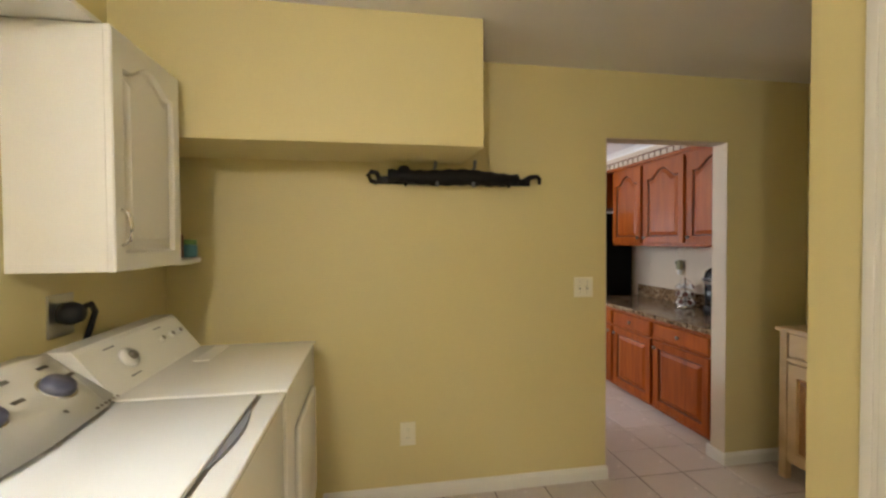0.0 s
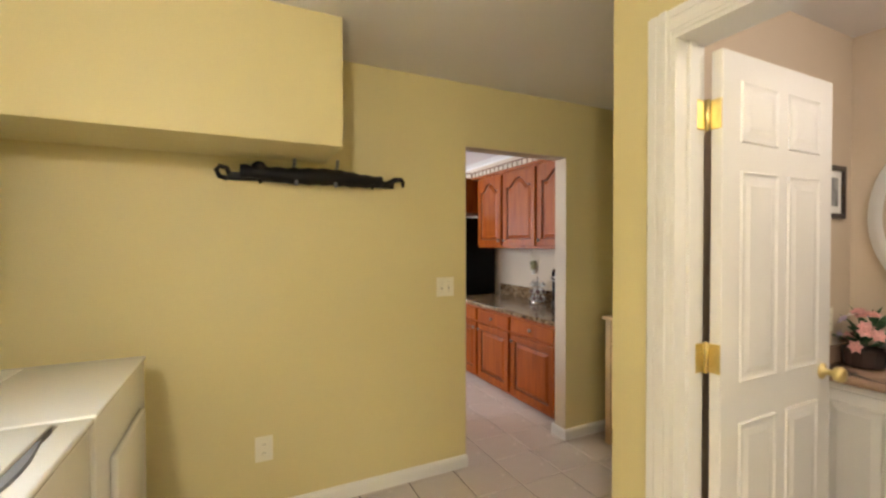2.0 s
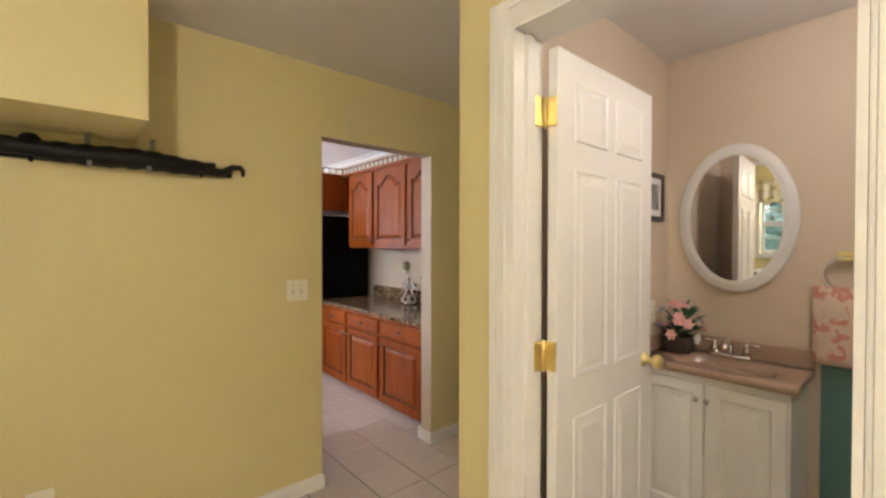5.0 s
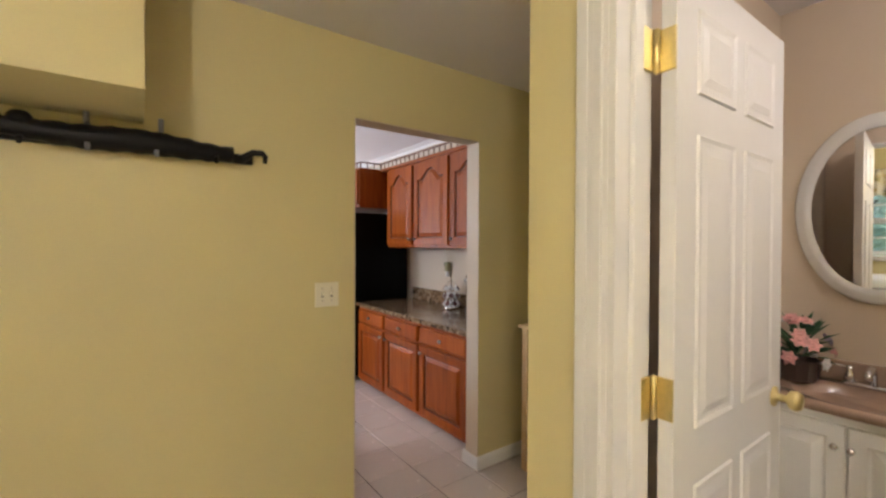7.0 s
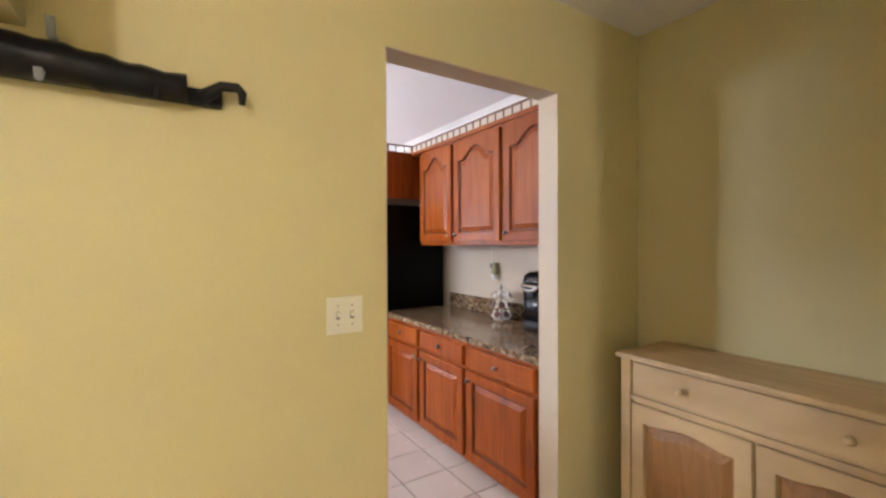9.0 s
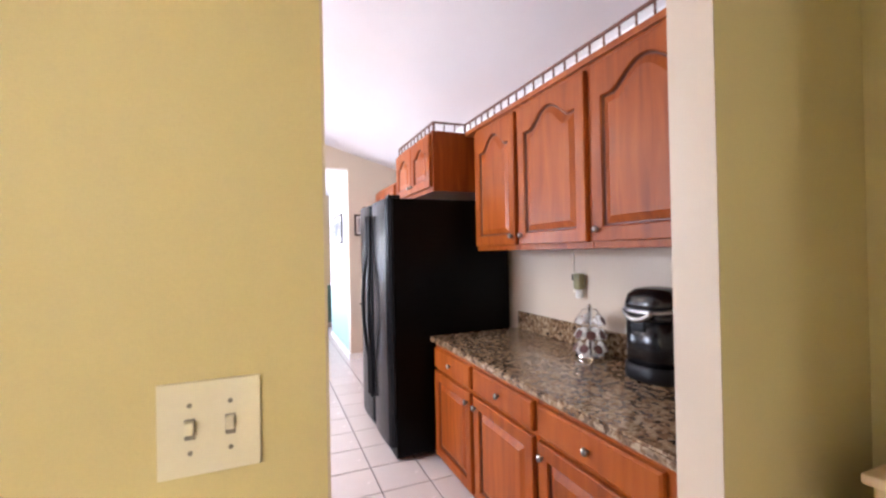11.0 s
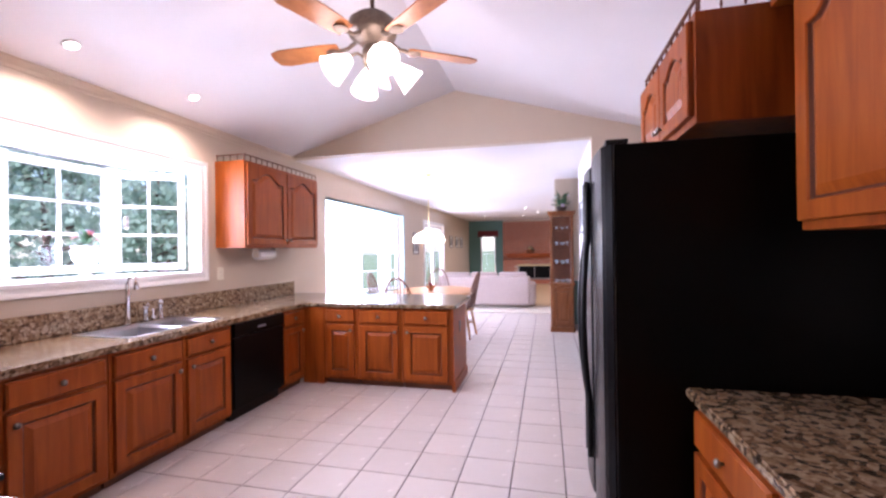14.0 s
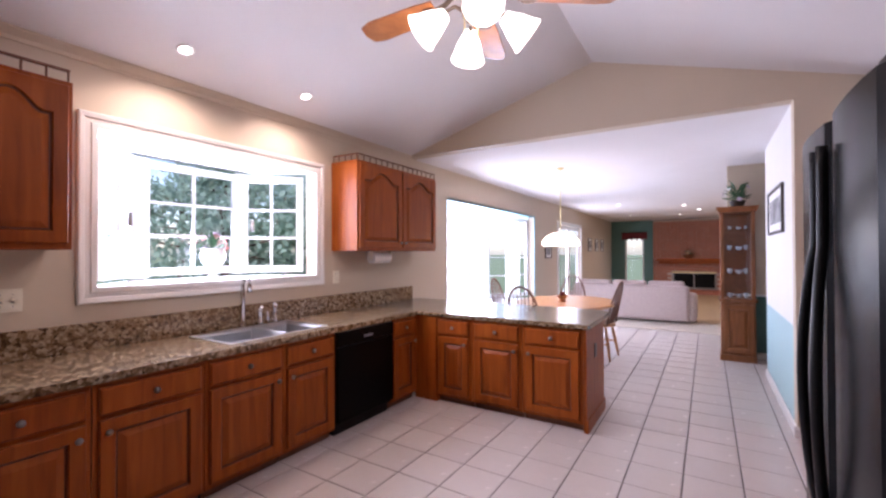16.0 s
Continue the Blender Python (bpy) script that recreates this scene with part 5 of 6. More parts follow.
def picture(name, label, m, w, h, mat_w=0.05):
    t = thing(name, label, "picture", m.translation)
    bm = mesh()
    for a0, a1, b0, b1 in ((-w / 2, w / 2, h / 2 - 0.025, h / 2), (-w / 2, w / 2, -h / 2, -h / 2 + 0.025), (-w / 2, -w / 2 + 0.025, -h / 2 + 0.025, h / 2 - 0.025), (w / 2 - 0.025, w / 2, -h / 2 + 0.025, h / 2 - 0.025)):
        box(a0, a1, -0.022, 0, b0, b1, 0.003, bm)
    part("frame", placed(bm, m), DARKFRAME, t, "dark wooden frame")
    part("mat_board", placed(box(-w / 2 + 0.025, w / 2 - 0.025, -0.010, -0.002, -h / 2 + 0.025, h / 2 - 0.025), m), PAPER, t)
    part("print", placed(box(-w / 2 + 0.025 + mat_w, w / 2 - 0.025 - mat_w, -0.012, -0.0105, -h / 2 + 0.025 + mat_w, h / 2 - 0.025 - mat_w), m), PHOTO, t)
    return t


picture("framed_picture", "dark framed print on the pale hall wall", right_m(8.55, 1.74, 2.62), 0.95, 0.42, 0.07)
picture("framed_picture", "small dark framed picture on the kitchen end wall", Matrix.Translation((2.76, KF, 1.75)), 0.14, 0.28, 0.02)
picture("framed_picture", "small dark framed print on the dining wall", left_m(12.70, 1.50, KL), 0.42, 0.52, 0.05)
for y in (16.6, 17.5, 18.3):
    picture("framed_picture", "small framed print on the family room wall", left_m(y, 1.60, KL), 0.42, 0.40, 0.06)
picture("framed_picture", "black framed print with a wide mat on the bathroom wall", Matrix.Translation((3.06, 1.337, 1.69)), 0.21, 0.26, 0.035)

# sofa
sf = thing("sofa", "mauve upholstered sofa seen from behind", "sofa", (0.9, 13.0, 0))
part("back", box(-0.35, 1.78, 12.62, 12.88, 0.05, 0.72, 0.06), SOFA, sf, "", True)
part("seat_base", box(-0.30, 1.74, 12.88, 13.5, 0.08, 0.42, 0.03), SOFA, sf, "", True)
for a, b in ((-0.45, -0.22), (1.66, 1.90)):
    part("arm", box(a, b, 12.66, 13.52, 0.05, 0.56, 0.08), SOFA, sf, "", True)
for i in range(3):
    part("cushion", box(-0.26 + 0.66 * i, 0.38 + 0.66 * i, 12.84, 13.0, 0.50, 0.80, 0.06), SOFA, sf, "", True)
    part("seat_cushion", box(-0.22 + 0.63 * i, 0.40 + 0.63 * i, 12.98, 13.5, 0.42, 0.54, 0.04), SOFA, sf, "", True)

# fireplace
fp = thing("fireplace", "red brick fireplace wall with raised hearth and wood mantel", "fireplace", (1.5, 19.8, 0))
X0, X1, YF = 0.48, 2.52, 19.80
bm = wall_with_hole("x", X0, X1, YF + 0.012, FAR - 0.002, 0, FC - 0.01, [(1.10, 2.28, 0.16, 0.68)])
part("mortar_bed", bm, MORTAR, fp)
part("firebox", box(1.10, 2.28, 19.93, 19.97, 0.16, 0.68), SOOT, fp)
ds = part("fire_doors", wall_with_hole("x", 1.05, 2.33, YF - 0.03, YF - 0.005, 0.142, 0.73, [(1.11, 1.675, 0.20, 0.66), (1.705, 2.27, 0.20, 0.66)]), PEWTER, fp, "dark framed fire doors")
part("door_glass", box(1.11, 2.27, YF - 0.02, YF - 0.015, 0.20, 0.66), BLACK, ds)
part("brass_bar", box(1.06, 2.32, YF - 0.036, YF - 0.031, 0.675, 0.715, 0.002), BRASS, ds, "bright brass top bar")
part("mantel", box(0.60, 2.56, YF - 0.22, YF, 1.06, 1.16, 0.012), CHERRY, fp)
part("mantel_moulding", box(0.66, 2.50, YF - 0.12, YF, 0.98, 1.058, 0.012), CHERRY, fp)
part("hearth_slab", box(0.40, 2.60, YF - 0.45, YF - 0.002, 0.0, 0.14, 0.01), BRICK, fp)
bw, bh = 0.215, 0.075
b_me = {}
big = mesh()
for r in range(int((FC - 0.02) / bh)):
    z = r * bh + 0.006
    off = (r % 2) * bw / 2
    x = X0 - off
    while x < X1 - 0.02:
        xa, xb = max(x + 0.006, X0), min(x + bw - 0.006, X1)
        if xb - xa > 0.03 and not (xb > 1.10 and xa < 2.28 and z + bh > 0.16 and z < 0.68):
            box(xa, xb, YF, YF + 0.05, z, z + bh - 0.012, bm=big)
        x += bw
brk = part("bricks", big, BRICK, fp)
brk["kind"] = "stuff"
arr = thing("mantel_basket", "dark wicker basket on the mantel", "basket", (1.55, YF - 0.12, 1.16))
part("basket", lathe([(0.10, 0), (0.16, 0.08), (0.17, 0.14), (0.15, 0.13), (0, 0.05)], (1.55, YF - 0.12, 1.161), 18), RAILWOOD, arr)
part("hoop", tube([(1.55 - 0.16 * math.cos(math.pi * i / 12), YF - 0.12, 1.30 + 0.16 * math.sin(math.pi * i / 12)) for i in range(13)], 0.008, 6), RAILWOOD, arr)
flowers("dried_flowers", "dried flowers in the mantel basket", 1.55, YF - 0.12, 1.26, 30, 6, 0.2, 0.16, 5, (PINK, PINE), 0.04, 0.07)

# ---- laundry ----
def knob(name, parent, m, r, h, mat, label=""):
    return part(name, placed(lathe([(r, 0), (r, h * 0.6), (r * 0.9, h), (0, h)], n=20), m), mat, parent, label, True)


DF = 0.066
dr = thing("dryer", "white front-loading dryer with a sloped control console", "dryer", (-0.28, 2.06, 0))
DT = 0.963
part("cabinet_body", box(-0.62, DF, 1.73, 2.396, 0.0, DT, 0.012), ENAMEL, dr, "", True)
part("top_panel", box(-0.60, DF + 0.006, 1.725, 2.40, DT + 0.001, DT + 0.014, 0.006), ENAMEL, dr, "", True)
part("door", box(DF + 0.001, DF + 0.022, 1.86, 2.28, 0.34, 0.80, 0.01), ENAMEL, dr, "", True)
part("lint_lid", box(-0.36, -0.30, 2.12, 2.36, DT + 0.0145, DT + 0.018, 0.002), ENAMEL, dr)
def console(y0, y1, xb, zb, xt, zt, back):
    return loft([[(xb, y, zb), (xt, y, zt - 0.012), (xt - 0.014, y, zt), (back, y, zt), (back, y, zb)] for y in (y0, y0 + 0.004, y1 - 0.004, y1)])
part("console", console(1.735, 2.39, -0.43, DT + 0.014, -0.535, 1.125, -0.62), ENAMEL, dr)
def on_console(y, s, xb=-0.43, xt=-0.535, zb=0.977, zt=1.113):
    a = math.degrees(math.atan2(xb - xt, zt - zb))
    return Matrix.Translation((xb + (xt - xb) * s, y, zb + (zt - zb) * s)) @ Matrix.Rotation(radians(90 - a), 4, "Y")
k = knob("timer_knob", dr, on_console(1.92, 0.55), 0.036, 0.018, ENAMEL, "white timer knob")
knob("knob_cap", k, on_console(1.92, 0.55) @ pose(0, 0, 0.0185), 0.017, 0.012, PEWTER)
for y in (2.17, 2.25, 2.32):
    k = knob("push_button", dr, on_console(y, 0.62), 0.014, 0.012, ENAMEL)
    knob("button_cap", k, on_console(y, 0.62) @ pose(0, 0, 0.0125), 0.009, 0.004, PEWTER)
for s, y0 in ((0.9, 1.88), (0.2, 1.90), (0.9, 2.20)):
    part("print_bar", placed(box(-0.003, 0.003, -0.03, 0.03, 0.0005, 0.0012), on_console(y0, s)), GREYPL, dr)
wa = thing("washer", "white top-loading washer with grey dials and a lid", "washer", (-0.28, 1.37, 0))
part("cabinet_body", box(-0.62, DF - 0.004, 1.02, 1.715, 0.0, 0.955, 0.014), ENAMEL, wa, "", True)
part("top_panel", box(-0.62, DF + 0.004, 1.015, 1.718, 0.956, 0.975, 0.009), ENAMEL, wa, "", True)
part("lid", box(-0.40, -0.005, 1.06, 1.675, 0.9755, 0.989, 0.006), ENAMEL, wa, "white lid with a dark gap", True)
part("lid_gap", box(-0.405, 0.003, 1.055, 1.68, 0.9752, 0.9768), PEWTER, wa)
part("lid_grip", loft([[(0.001 + 0.022 * math.sin(math.pi * i / 8) * s, 1.42 - 0.16 + 0.04 * i, z) for i in range(9)] + [(-0.004, 1.58, z), (-0.004, 1.26, z)] for s, z in ((1, 0.9755), (0.8, 0.981))]), GREYPL, wa)
part("console", loft([[(xb, y, 1.0), (xb + 0.01, y, 1.0), (-0.575, y, 1.115), (-0.59, y, 1.13), (-0.66, y, 1.125), (-0.66, y, 0.975)] for y, xb in ((1.02, -0.40), (1.10, -0.385), (1.37, -0.37), (1.62, -0.39), (1.712, -0.43))]), ENAMEL, wa, "", True)
# shade below the console, modelled as a grey box in the recess
part("console_shadow_strip", box(-0.60, -0.41, 1.03, 1.70, 0.9755, 0.984), GREYPL, wa, "grey strip standing in for the shade under the console")
def on_washer(y, s):
    return on_console(y, s, -0.375, -0.575, 1.0, 1.118)
for y, r in ((1.585, 0.040), (1.38, 0.030)):
    k = knob("dial", wa, on_washer(y, 0.55), r, 0.022, DIAL, "grey dial")
    part("dial_ring", placed(lathe([(r * 1.18, 0), (r * 1.18, 0.003), (r * 1.05, 0.004)], n=24), on_washer(y, 0.55)), CHROME, k, "", True)
for y, s in ((1.51, 0.9), (1.475, 0.6), (1.50, 0.22), (1.64, 0.9), (1.665, 0.65)):
    part("print_bar", placed(box(-0.006, 0.006, -0.018, 0.018, 0.0008, 0.002), on_washer(y, s)), PEWTER, wa)
for i in range(6):
    part("badge_bar", placed(box(-0.004, 0.004, -0.004, 0.004, 0.0008, 0.002), on_washer(1.58 + 0.018 * i, 0.06)), PEWTER, wa)
dp = thing("dryer_outlet", "grey wall socket with a black dryer plug and cord", "outlet", (LX, 1.91, 1.20))
part("plate", box(LX + 0.001, LX + 0.008, 1.85, 1.97, 1.14, 1.28, 0.003), STEEL, dp)
part("plug", lathe([(0.035, 0), (0.04, 0.03), (0.028, 0.06), (0.012, 0.065)], n=18, m=pose(LX + 0.008, 1.91, 1.215, 0, 90)), BLACKPL, dp, "", True)
part("cord", tube([(LX + 0.06, 1.915, 1.23), (LX + 0.075, 1.945, 1.24), (LX + 0.07, 1.975, 1.21), (LX + 0.05, 1.98, 1.15), (LX + 0.03, 1.96, 1.06), (LX + 0.02, 1.95, 0.98)], 0.010, 8), BLACKPL, dp, "", True)

lc = thing("laundry_cabinet", "white wall cabinet with an arched raised-panel door", "cabinet", (-0.54, 1.92, 1.363))
part("body", box(LX + 0.001, -0.421, 1.70, 2.136, 1.363, 2.085, 0.003), MELAMINE, lc)
d = part("door", placed(panel_door(0.436, 0.722, 0.05, 0.02, 0.055), left_m(1.70, 1.363, -0.42)), MELAMINE, lc)
part("pull", tube([(-0.40, 1.735, 1.44), (-0.378, 1.735, 1.455), (-0.372, 1.735, 1.495), (-0.378, 1.735, 1.535), (-0.40, 1.735, 1.55)], 0.005, 8), CHROME, d, "chrome bow pull", True)
es = [(LX + 0.001, 2.14), (-0.42, 2.14), (-0.425, 2.30), (-0.45, 2.45), (-0.49, 2.57), (-0.54, 2.655), (LX + 0.001, 2.655)]
solo("end_shelf", prism(es, 1.357, 1.375), MELAMINE, "white rounded end shelf beside the cabinet", "shelf")
sb = thing("top_shelf", "white shelf board with wood edge above the cabinet", "shelf", (-0.55, 1.6, 2.09))
part("board", box(LX + 0.001, -0.44, 1.40, 1.735, 2.088, 2.104, 0.002), MELAMINE, sb)
part("edge_band", box(LX + 0.001, -0.44, 1.382, 1.399, 2.086, 2.106, 0.002), HONEY, sb)
bt = thing("bottle", "brown cleaning bottle on the end shelf", "bottle", (-0.56, 2.42, 1.375))
part("bottle_body", lathe([(0.028, 0), (0.03, 0.01), (0.03, 0.10), (0.012, 0.13), (0.012, 0.15)], (-0.555, 2.46, 1.376), 16), RAILWOOD, bt, "", True)
part("cap", lathe([(0.015, 0.15), (0.015, 0.175), (0, 0.176)], (-0.555, 2.46, 1.376), 14), BLACKPL, bt)
jr = thing("jar", "squat blue and green jar on the end shelf", "jar", (-0.52, 2.52, 1.375))
part("jar_body", lathe([(0.038, 0), (0.042, 0.008), (0.042, 0.055), (0.036, 0.06)], (-0.535, 2.53, 1.376), 18), surface("blue_label", (0.10, 0.30, 0.42), 0.4), jr, "", True)
part("jar_lid", lathe([(0.04, 0.061), (0.041, 0.085), (0, 0.086)], (-0.535, 2.53, 1.376), 18), surface("green_lid", (0.12, 0.28, 0.10), 0.4), jr, "green lid")

# coat rack with a folded black umbrella-like bundle
rk = thing("coat_rack", "black horizontal coat rack with hooks and pegs", "coat rack", (0.8, 2.65, 1.79))
bar = []
for i in range(41):
    u = i / 40
    bar.append((0.335 + 0.94 * u, 2.61, 1.80 - 0.012 * u + 0.004 * math.sin(14 * u)))
part("back_bar", box(0.37, 1.24, 2.63, 2.659, 1.760, 1.80, 0.004), BLACKPL, rk)
part("folded_cloth", tube(bar[4:36], 0.03, 10, None, [0.032 + 0.014 * math.sin(math.pi * min(1, max(0, (i - 2) / 28))) + 0.003 * math.sin(i * 1.9) for i in range(32)]), BLACKPL, rk, "black folded cloth along the bar", True)
part("end_hook", tube([(1.19, 2.625, 1.775), (1.215, 2.615, 1.790), (1.235, 2.605, 1.806), (1.272, 2.60, 1.808), (1.284, 2.60, 1.795), (1.283, 2.60, 1.765)], 0.012, 8, None, [0.020, 0.018, 0.014, 0.013, 0.012, 0.008]), BLACKPL, rk, "", True)
for xa, s in ((0.37, -1),):
    part("scroll_end", tube([(xa, 2.63, 1.765), (xa + s * 0.03, 2.61, 1.77), (xa + s * 0.045, 2.60, 1.80), (xa + s * 0.03, 2.60, 1.818), (xa, 2.605, 1.812), (xa - s * 0.01, 2.61, 1.79)], 0.013, 8), BLACKPL, rk, "", True)
part("knob_top", lathe([(0.0, -0.02), (0.03, -0.012), (0.034, 0.01), (0.02, 0.026), (0, 0.03)], (0.515, 2.60, 1.825), 14), BLACKPL, rk, "", True)
for x in (0.685, 0.905):
    part("peg", tube([(x, 2.64, 1.845), (x, 2.60, 1.85), (x, 2.585, 1.888)], 0.009, 8), GREYPL, rk)
for x in (0.52, 0.69, 0.89, 1.09):
    part("hook", tube([(x, 2.63, 1.775), (x, 2.585, 1.765), (x, 2.565, 1.745), (x, 2.56, 1.765)], 0.008, 8), BLACKPL if x in (0.52, 1.09) else GREYPL, rk)

# sideboard in the niche
SX, SZ = 2.79, 0.915
sd = thing("sideboard", "bleached pine sideboard with two drawers and tan panel doors", "sideboard", (2.97, 2.0, 0))
part("top", box(SX - 0.02, 3.155, 1.47, 2.52, SZ - 0.022, SZ, 0.006), PINE, sd)
part("case", box(SX + 0.02, 3.145, 1.49, 2.50, 0.10, SZ - 0.023, 0.003), PINE, sd)
for y in (1.485, 2.46):
    for x in (SX, 3.105):
        part("leg", box(x, x + 0.045, y, y + 0.045, 0, SZ - 0.023, 0.004), PINE, sd)
part("mid_rail", box(SX + 0.003, SX + 0.02, 1.53, 2.46, SZ - 0.20, SZ - 0.178, 0.003), PINE, sd)
dwf = part("drawer", box(SX + 0.002, SX + 0.02, 1.54, 2.45, SZ - 0.165, SZ - 0.035, 0.004), PINE, sd)
for y in (1.75, 2.24):
    part("drawer_knob", placed(knob_mesh(Matrix(), 0.016), Matrix.Translation((SX + 0.002, y, SZ - 0.10)) @ Matrix.Rotation(radians(-90), 4, "Z")), PINE, dwf, "", True)
for ya, yb in ((1.535, 1.99), (2.0, 2.455)):
    part("door", placed(panel_door(yb - ya, SZ - 0.33, 0.02, 0.018, 0.055, glazed=2), right_m(yb, 0.12, SX + 0.018)), PINE, sd, "pine-framed door with a tan panel", second=RATTAN)

# ---- bathroom ----
d1 = thing("door_1", "white six-panel bathroom door standing open", "door", (1.75, 1.14, 0), kind="structure")
DX0, DX1, DY = 1.79, 2.475, 1.135
def six_panel(w, h, th):
    bm = box(0, w, 0, th, 0, h, 0.002)
    c0, c1 = 0.11, w / 2 + 0.045
    pw = w / 2 - 0.155
    return bm, [(x, z, pw, hh) for x in (c0, c1) for z, hh in ((0.22, 0.62), (1.0, 0.66), (1.78, 0.17))]
bm, panels = six_panel(DX1 - DX0, 2.04, 0.035)
lf = part("leaf", placed(bm, Matrix.Translation((DX0, DY - 0.035, 0.012))), WHITE, d1)
for x, z, pw, hh in panels:
    for side in (0, 1):
        def rg4(e, d):
            yy = (DY - 0.035 - d) if side == 0 else (DY + d)
            return [(DX0 + x + e, yy, z + e), (DX0 + x + pw - e, yy, z + e), (DX0 + x + pw - e, yy, z + hh - e), (DX0 + x + e, yy, z + hh - e)]
        part("raised_panel", loft([rg4(-0.014, 0.0003), rg4(-0.010, 0.006), rg4(0.0, 0.002), rg4(0.012, 0.002), rg4(0.032, 0.007)]), WHITE, lf)
for s in (-1, 1):
    yy = DY - 0.035 if s < 0 else DY
    part("door_knob", placed(lathe([(0.030, 0), (0.030, 0.006), (0.012, 0.012), (0.011, 0.032), (0.026, 0.042), (0.030, 0.058), (0.022, 0.070), (0, 0.072)], n=20), pose(DX1 - 0.06, yy, 0.955, 90 if s < 0 else -90)), BRASS, lf, "polished brass knob", True)
for z in (0.25, 1.072, 1.85):
    part("hinge", box(1.726, 1.770, 1.142, 1.1498, z - 0.047, z + 0.047, 0.002), BRASS, d1, "brass hinge")
    part("hinge_leaf", box(1.7835, 1.7898, 1.100, 1.1345, z - 0.047, z + 0.047, 0.001), BRASS, d1, "brass hinge")
    part("hinge_barrel", lathe([(0.0, -0.053), (0.0075, -0.048), (0.0075, 0.048), (0.0, 0.053)], (1.778, 1.139, z), 12), BRASS, d1, "brass hinge barrel", True)
fr1 = thing("trim_bathroom_door", "white moulded door casing", "trim", (1.70, 0.8, 0), kind="structure")
def casing(y0, y1, z0, z1):
    bm = box(1.635, 1.649, y0, y1, z0, z1, 0.004)
    w, h = y1 - y0, z1 - z0
    if h > w:
        box(1.628, 1.6345, y0 + 0.012, y0 + 0.035, z0, z1, 0.003, bm)
        box(1.631, 1.6345, y0 + 0.05, y0 + 0.072, z0, z1, 0.002, bm)
    else:
        box(1.628, 1.6345, y0, y1, z0 + 0.05, z0 + 0.073, 0.003, bm)
        box(1.631, 1.6345, y0, y1, z0 + 0.012, z0 + 0.035, 0.002, bm)
    return bm
part("casing_side", casing(1.166, 1.248, 0, 2.167), WHITE, fr1)
part("casing_side", casing(0.318, 0.40, 0, 2.167), WHITE, fr1)
part("casing_head", casing(0.4005, 1.1655, 2.085, 2.167), WHITE, fr1)
for y0, y1 in ((1.150, 1.1715), (0.4005, 0.415)):
    part("jamb", box(1.637, 1.777, y0, y1, 0, 2.084), WHITE, fr1)
part("head_jamb", box(1.637, 1.777, 0.415, 1.150, 2.072, 2.0845), WHITE, fr1)
part("door_stop", box(1.69, 1.725, 1.138, 1.1495, 0, 2.071, 0.002), WHITE, fr1)

VX, VT = 2.86, 0.845
vn = thing("vanity", "white bathroom vanity with two doors", "vanity", (3.05, 1.0, 0))
part("body", box(VX + 0.02, BX - 0.002, 0.70, 1.33, 0.08, VT - 0.035, 0.003), MELAMINE, vn)
part("toe_kick", box(VX + 0.07, BX - 0.002, 0.71, 1.32, 0, 0.08), MELAMINE, vn)
for ya, yb, ky in ((0.71, 1.012, 1.0), (1.018, 1.32, 1.045)):
    d = part("door", placed(panel_door(yb - ya, 0.655, 0.0, 0.018, 0.05), right_m(yb, 0.12, VX + 0.019)), MELAMINE, vn)
    part("knob", placed(knob_mesh(Matrix(), 0.013), Matrix.Translation((VX, ky, 0.70)) @ Matrix.Rotation(radians(-90), 4, "Z")), CHROME, d, "chrome knob", True)
vt = thing("washbasin", "tan cultured marble vanity top with an oval basin", "washbasin", (3.05, 1.0, VT))
cxb, cyb = 3.03, 1.0
def oval(s, z, a=0.15, b=0.215):
    return [(cxb + s * a * math.cos(q), cyb + s * b * math.sin(q), z) for q in [2 * math.pi * i / 32 for i in range(32)]]
def rect(z, x0, x1, y0, y1):
    pts = []
    for q in [2 * math.pi * i / 32 for i in range(32)]:
        c, s = math.cos(q), math.sin(q)
        k = 1 / max(abs(c), abs(s))
        pts.append(((x0 + x1) / 2 + c * k * (x1 - x0) / 2, (y0 + y1) / 2 + s * k * (y1 - y0) / 2, z))
    return pts
top_args = (VX - 0.012, BX - 0.004, 0.675, 1.334)
part("top", loft([rect(VT - 0.034, *top_args), rect(VT - 0.006, *top_args), rect(VT, VX - 0.006, BX - 0.006, 0.681, 1.332), oval(1.06, VT), oval(1.0, VT - 0.006), oval(0.93, VT - 0.03), oval(0.75, VT - 0.07), oval(0.4, VT - 0.10)]), MARBLE, vt, "", True)
part("splash", box(BX - 0.022, BX - 0.003, 0.675, 1.334, VT + 0.001, VT + 0.085, 0.004), MARBLE, vt)
part("side_splash", box(VX, BX - 0.024, 1.316, 1.334, VT + 0.001, VT + 0.085, 0.004), MARBLE, vt)
bf = thing("basin_faucet", "chrome two-handle basin faucet", "faucet", (3.19, 1.0, VT))
part("base", box(3.175, 3.225, 0.91, 1.09, VT + 0.001, VT + 0.02, 0.008), CHROME, bf, "", True)
part("spout", tube([(3.20, 1.0, VT + 0.02), (3.20, 1.0, VT + 0.07), (3.17, 1.0, VT + 0.09), (3.11, 1.0, VT + 0.075), (3.10, 1.0, VT + 0.055)], 0.012, 10), CHROME, bf, "", True)
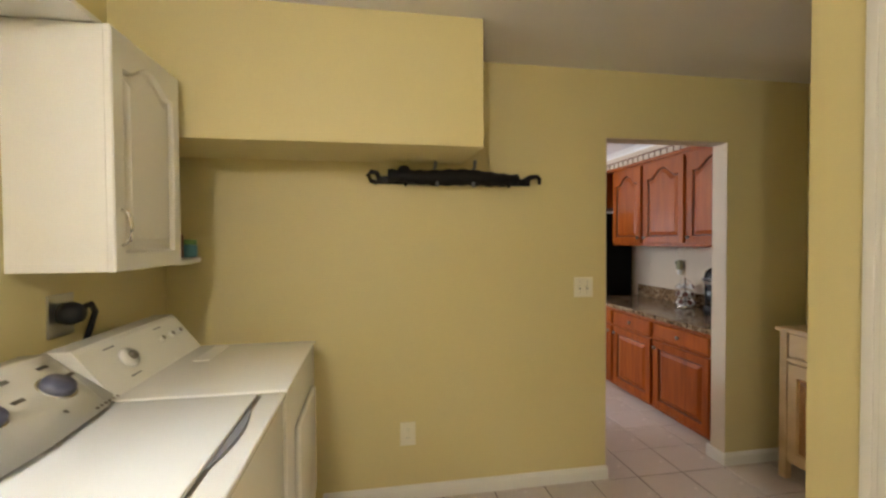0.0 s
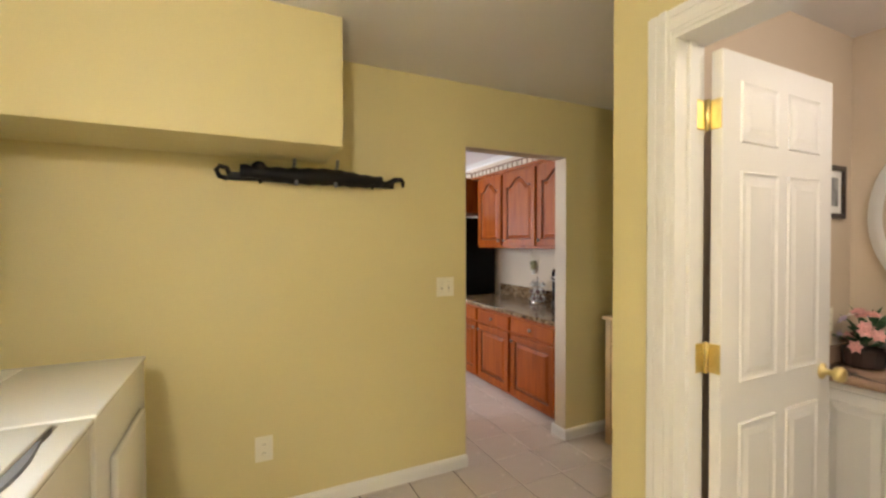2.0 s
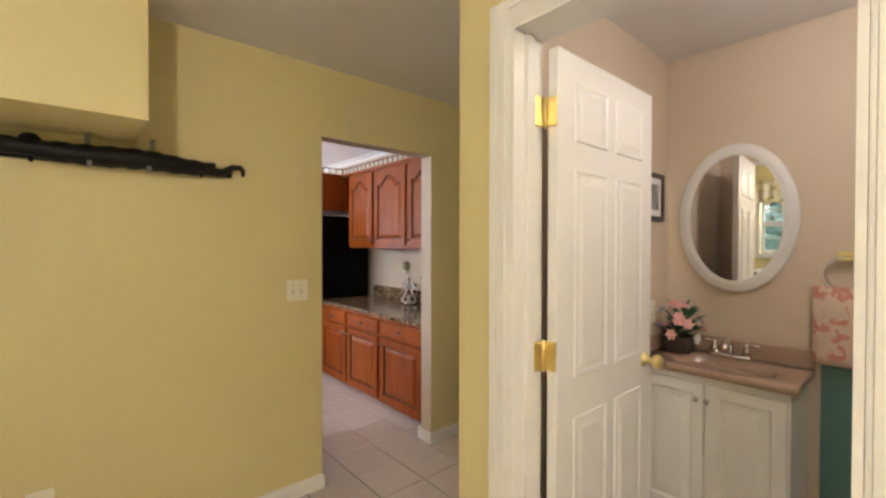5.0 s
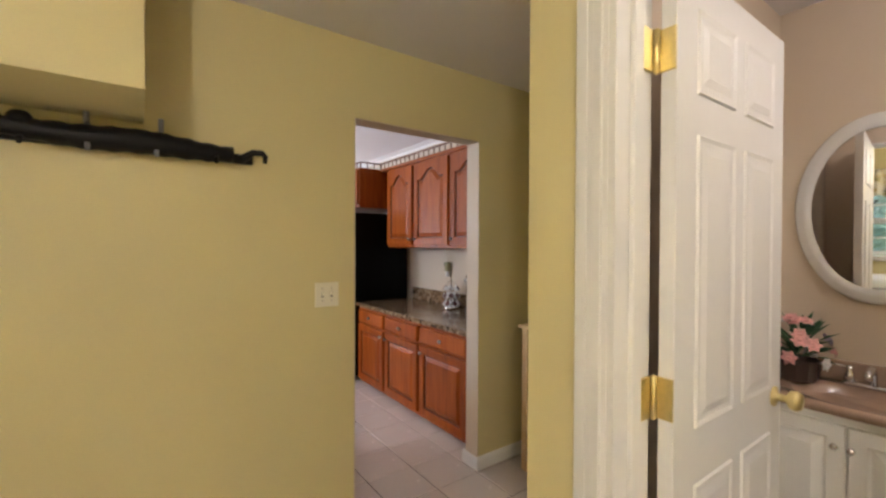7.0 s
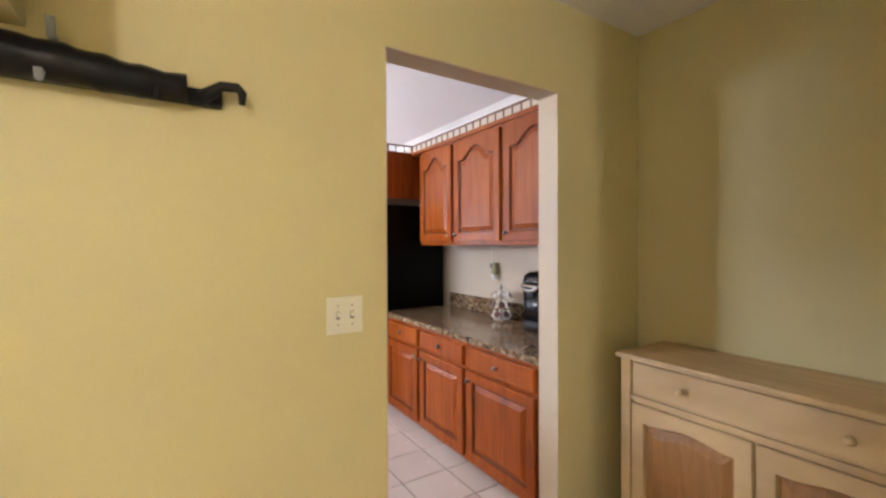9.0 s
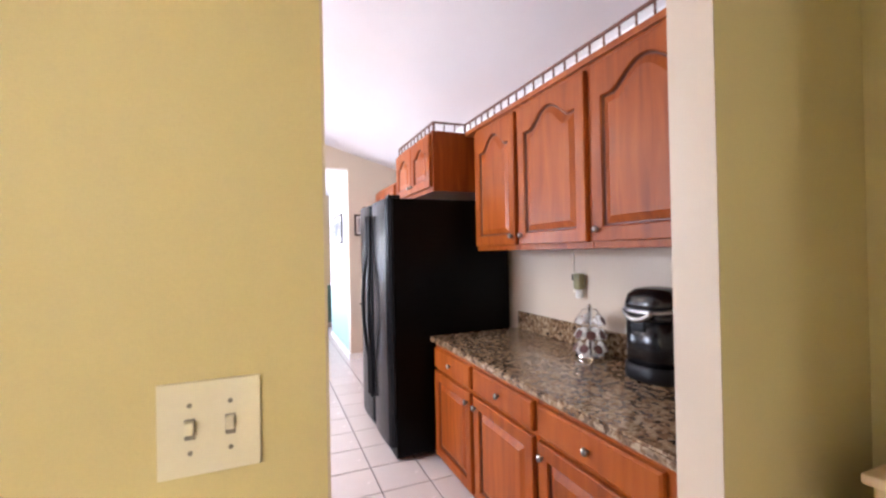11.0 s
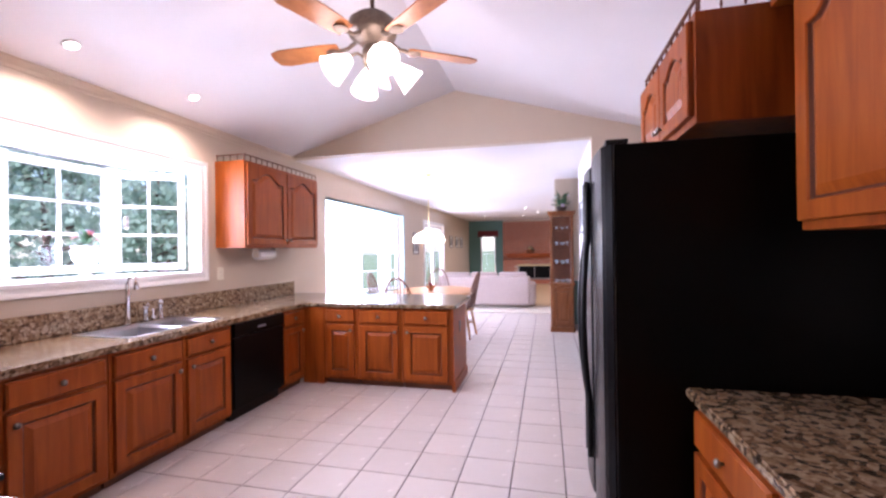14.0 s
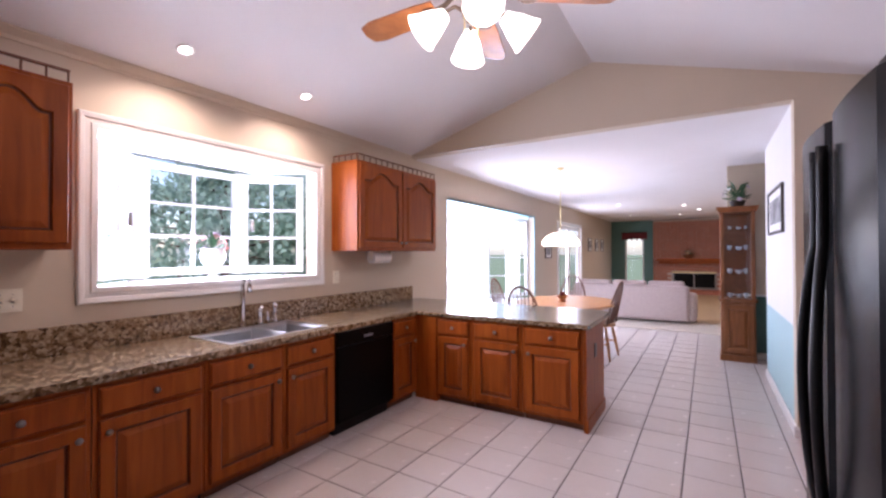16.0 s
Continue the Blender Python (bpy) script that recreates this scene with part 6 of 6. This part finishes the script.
for y, s in ((0.93, -1), (1.07, 1)):
    part("handle_base", lathe([(0.02, 0), (0.016, 0.03), (0.01, 0.045), (0.013, 0.06), (0, 0.066)], (3.20, y, VT + 0.018), 14), CHROME, bf, "", True)
    part("lever", tube([(3.20, y, VT + 0.072), (3.19, y + s * 0.03, VT + 0.078), (3.18, y + s * 0.06, VT + 0.082)], 0.006, 8), CHROME, bf, "", True)
mr = thing("oval_mirror", "oval wall mirror in a white moulded frame", "mirror", (BX, 1.0, 1.568))
def ov(a, b, x):
    return [(x, 1.0 + a * math.cos(q), 1.568 + b * math.sin(q)) for q in [2 * math.pi * i / 56 for i in range(56)]]
part("frame", loft([ov(0.265, 0.385, BX - 0.001), ov(0.267, 0.387, BX - 0.02), ov(0.258, 0.378, BX - 0.034), ov(0.242, 0.362, BX - 0.030), ov(0.236, 0.356, BX - 0.038), ov(0.218, 0.338, BX - 0.030), ov(0.208, 0.328, BX - 0.030)], cap=False), WHITE, mr, "white moulded frame", True)
part("mirror_glass", loft([[(x - 0.047 * (y - 1.0), y, z) for x, y, z in ov(0.214, 0.334, BX - d)] for d in (0.012, 0.019)]), MIRROR, mr)
fl = thing("planter", "dark planter on the vanity", "planter", (3.10, 1.22, VT))
part("pot", lathe([(0.065, 0), (0.074, 0.01), (0.082, 0.085), (0.076, 0.09), (0.068, 0.06), (0, 0.06)], (3.12, 1.225, VT + 0.002), 24, flute=0.02), DARKFRAME, fl)
flowers("flower_arrangement", "pink and lilac silk flowers with green leaves", 3.12, 1.215, VT + 0.09, 52, 17, 0.115, 0.21, 4, (PINK, LILAC, SHEER, PINK), 0.025, 0.05)
plate("outlet", Matrix.Translation((3.05, 1.337, 1.06)), "ivory outlet on the bathroom wall", "outlet", 0.072, 0.12, 0, True)
tr = thing("towel_ring", "glass and brass towel ring", "towel ring", (BX, 0.565, 1.37))
part("mount", box(BX - 0.05, BX - 0.002, 0.53, 0.60, 1.355, 1.40, 0.006), BRASS, tr)
part("ring", tube([(BX - 0.045, 0.565 + 0.075 * math.sin(q), 1.30 + 0.075 * math.cos(q)) for q in [2 * math.pi * i / 24 for i in range(25)]], 0.006, 8), CHROME, tr, "", True)
solo("hand_towel", loft([[(BX - 0.052 - 0.022 * math.sin(math.pi * k / 8), 0.565 - 0.115 + 0.23 * k / 8, z) for k in range(9)] + [(BX - 0.03 - 0.008 * math.sin(math.pi * k / 8), 0.565 + 0.115 - 0.23 * k / 8, z) for k in range(9)] for z in (0.89, 0.92, 1.1, 1.24)]), TOWEL, "cream and rust floral hand towel on the ring", "towel", smooth=True)
# laundry dome out of view; the bathroom dome is added to carry its fill light
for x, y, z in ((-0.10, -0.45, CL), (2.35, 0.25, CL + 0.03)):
    cf = thing("ceiling_lamp", "unseen frosted dome ceiling lamp", "ceiling lamp", (x, y, z))
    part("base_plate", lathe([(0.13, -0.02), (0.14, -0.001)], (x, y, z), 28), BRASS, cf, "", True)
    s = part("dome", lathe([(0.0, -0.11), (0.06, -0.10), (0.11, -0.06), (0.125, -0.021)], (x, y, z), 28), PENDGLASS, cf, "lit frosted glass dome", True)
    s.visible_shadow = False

# ---- floor tiles ----
TXP, TYP, TX0, TY0 = 0.302, 0.3017, 2.238, 2.637
tile_me = None
bm = box(-TXP / 2 + 0.0036, TXP / 2 - 0.0036, -TYP / 2 + 0.0036, TYP / 2 - 0.0036, -0.008, 0.0)
top_edges = [e for e in bm.edges if all(v.co.z > -1e-6 for v in e.verts)]
bmesh.ops.bevel(bm, geom=top_edges, offset=0.0025, segments=1, affect="EDGES")
tile_me = bpy.data.meshes.new("tile")
bm.to_mesh(tile_me)
bm.free()
tile_me.materials.append(TILE)
floor = thing("floor", "cream glazed ceramic floor tiles with grey grout", "floor", (0, 0, 0), kind="structure")
src_v = [v.co.copy() for v in tile_me.vertices]
src_f = [tuple(p.vertices) for p in tile_me.polygons]
verts, faces = [], []
count = 0
for i in range(-12, 9):
    for j in range(-14, 32):
        x, y = TX0 + (i + 0.5) * TXP, TY0 + (j + 0.5) * TYP
        if not (-0.80 < x < 4.35 and -1.55 < y < 11.86) or (x > 3.4 and y < 9):
            continue
        near = (-0.40 < x < 2.75 and 3.55 < y < 7.45) or (1.7 < x < 3.2 and 1.4 < y < 3.7)
        if near and count < 295:
            t = new("tile", tile_me)
            t.parent = floor
            t.location = (x, y, 0)
            count += 1
        else:
            b = len(verts)
            verts += [(v.x + x, v.y + y, v.z) for v in src_v]
            faces += [tuple(k + b for k in f) for f in src_f]
me = bpy.data.meshes.new("tile_field")
me.from_pydata(verts, [], faces)
me.materials.append(TILE)
tf = new("tile_field", me)
tf.parent = floor
tf["kind"] = "stuff"
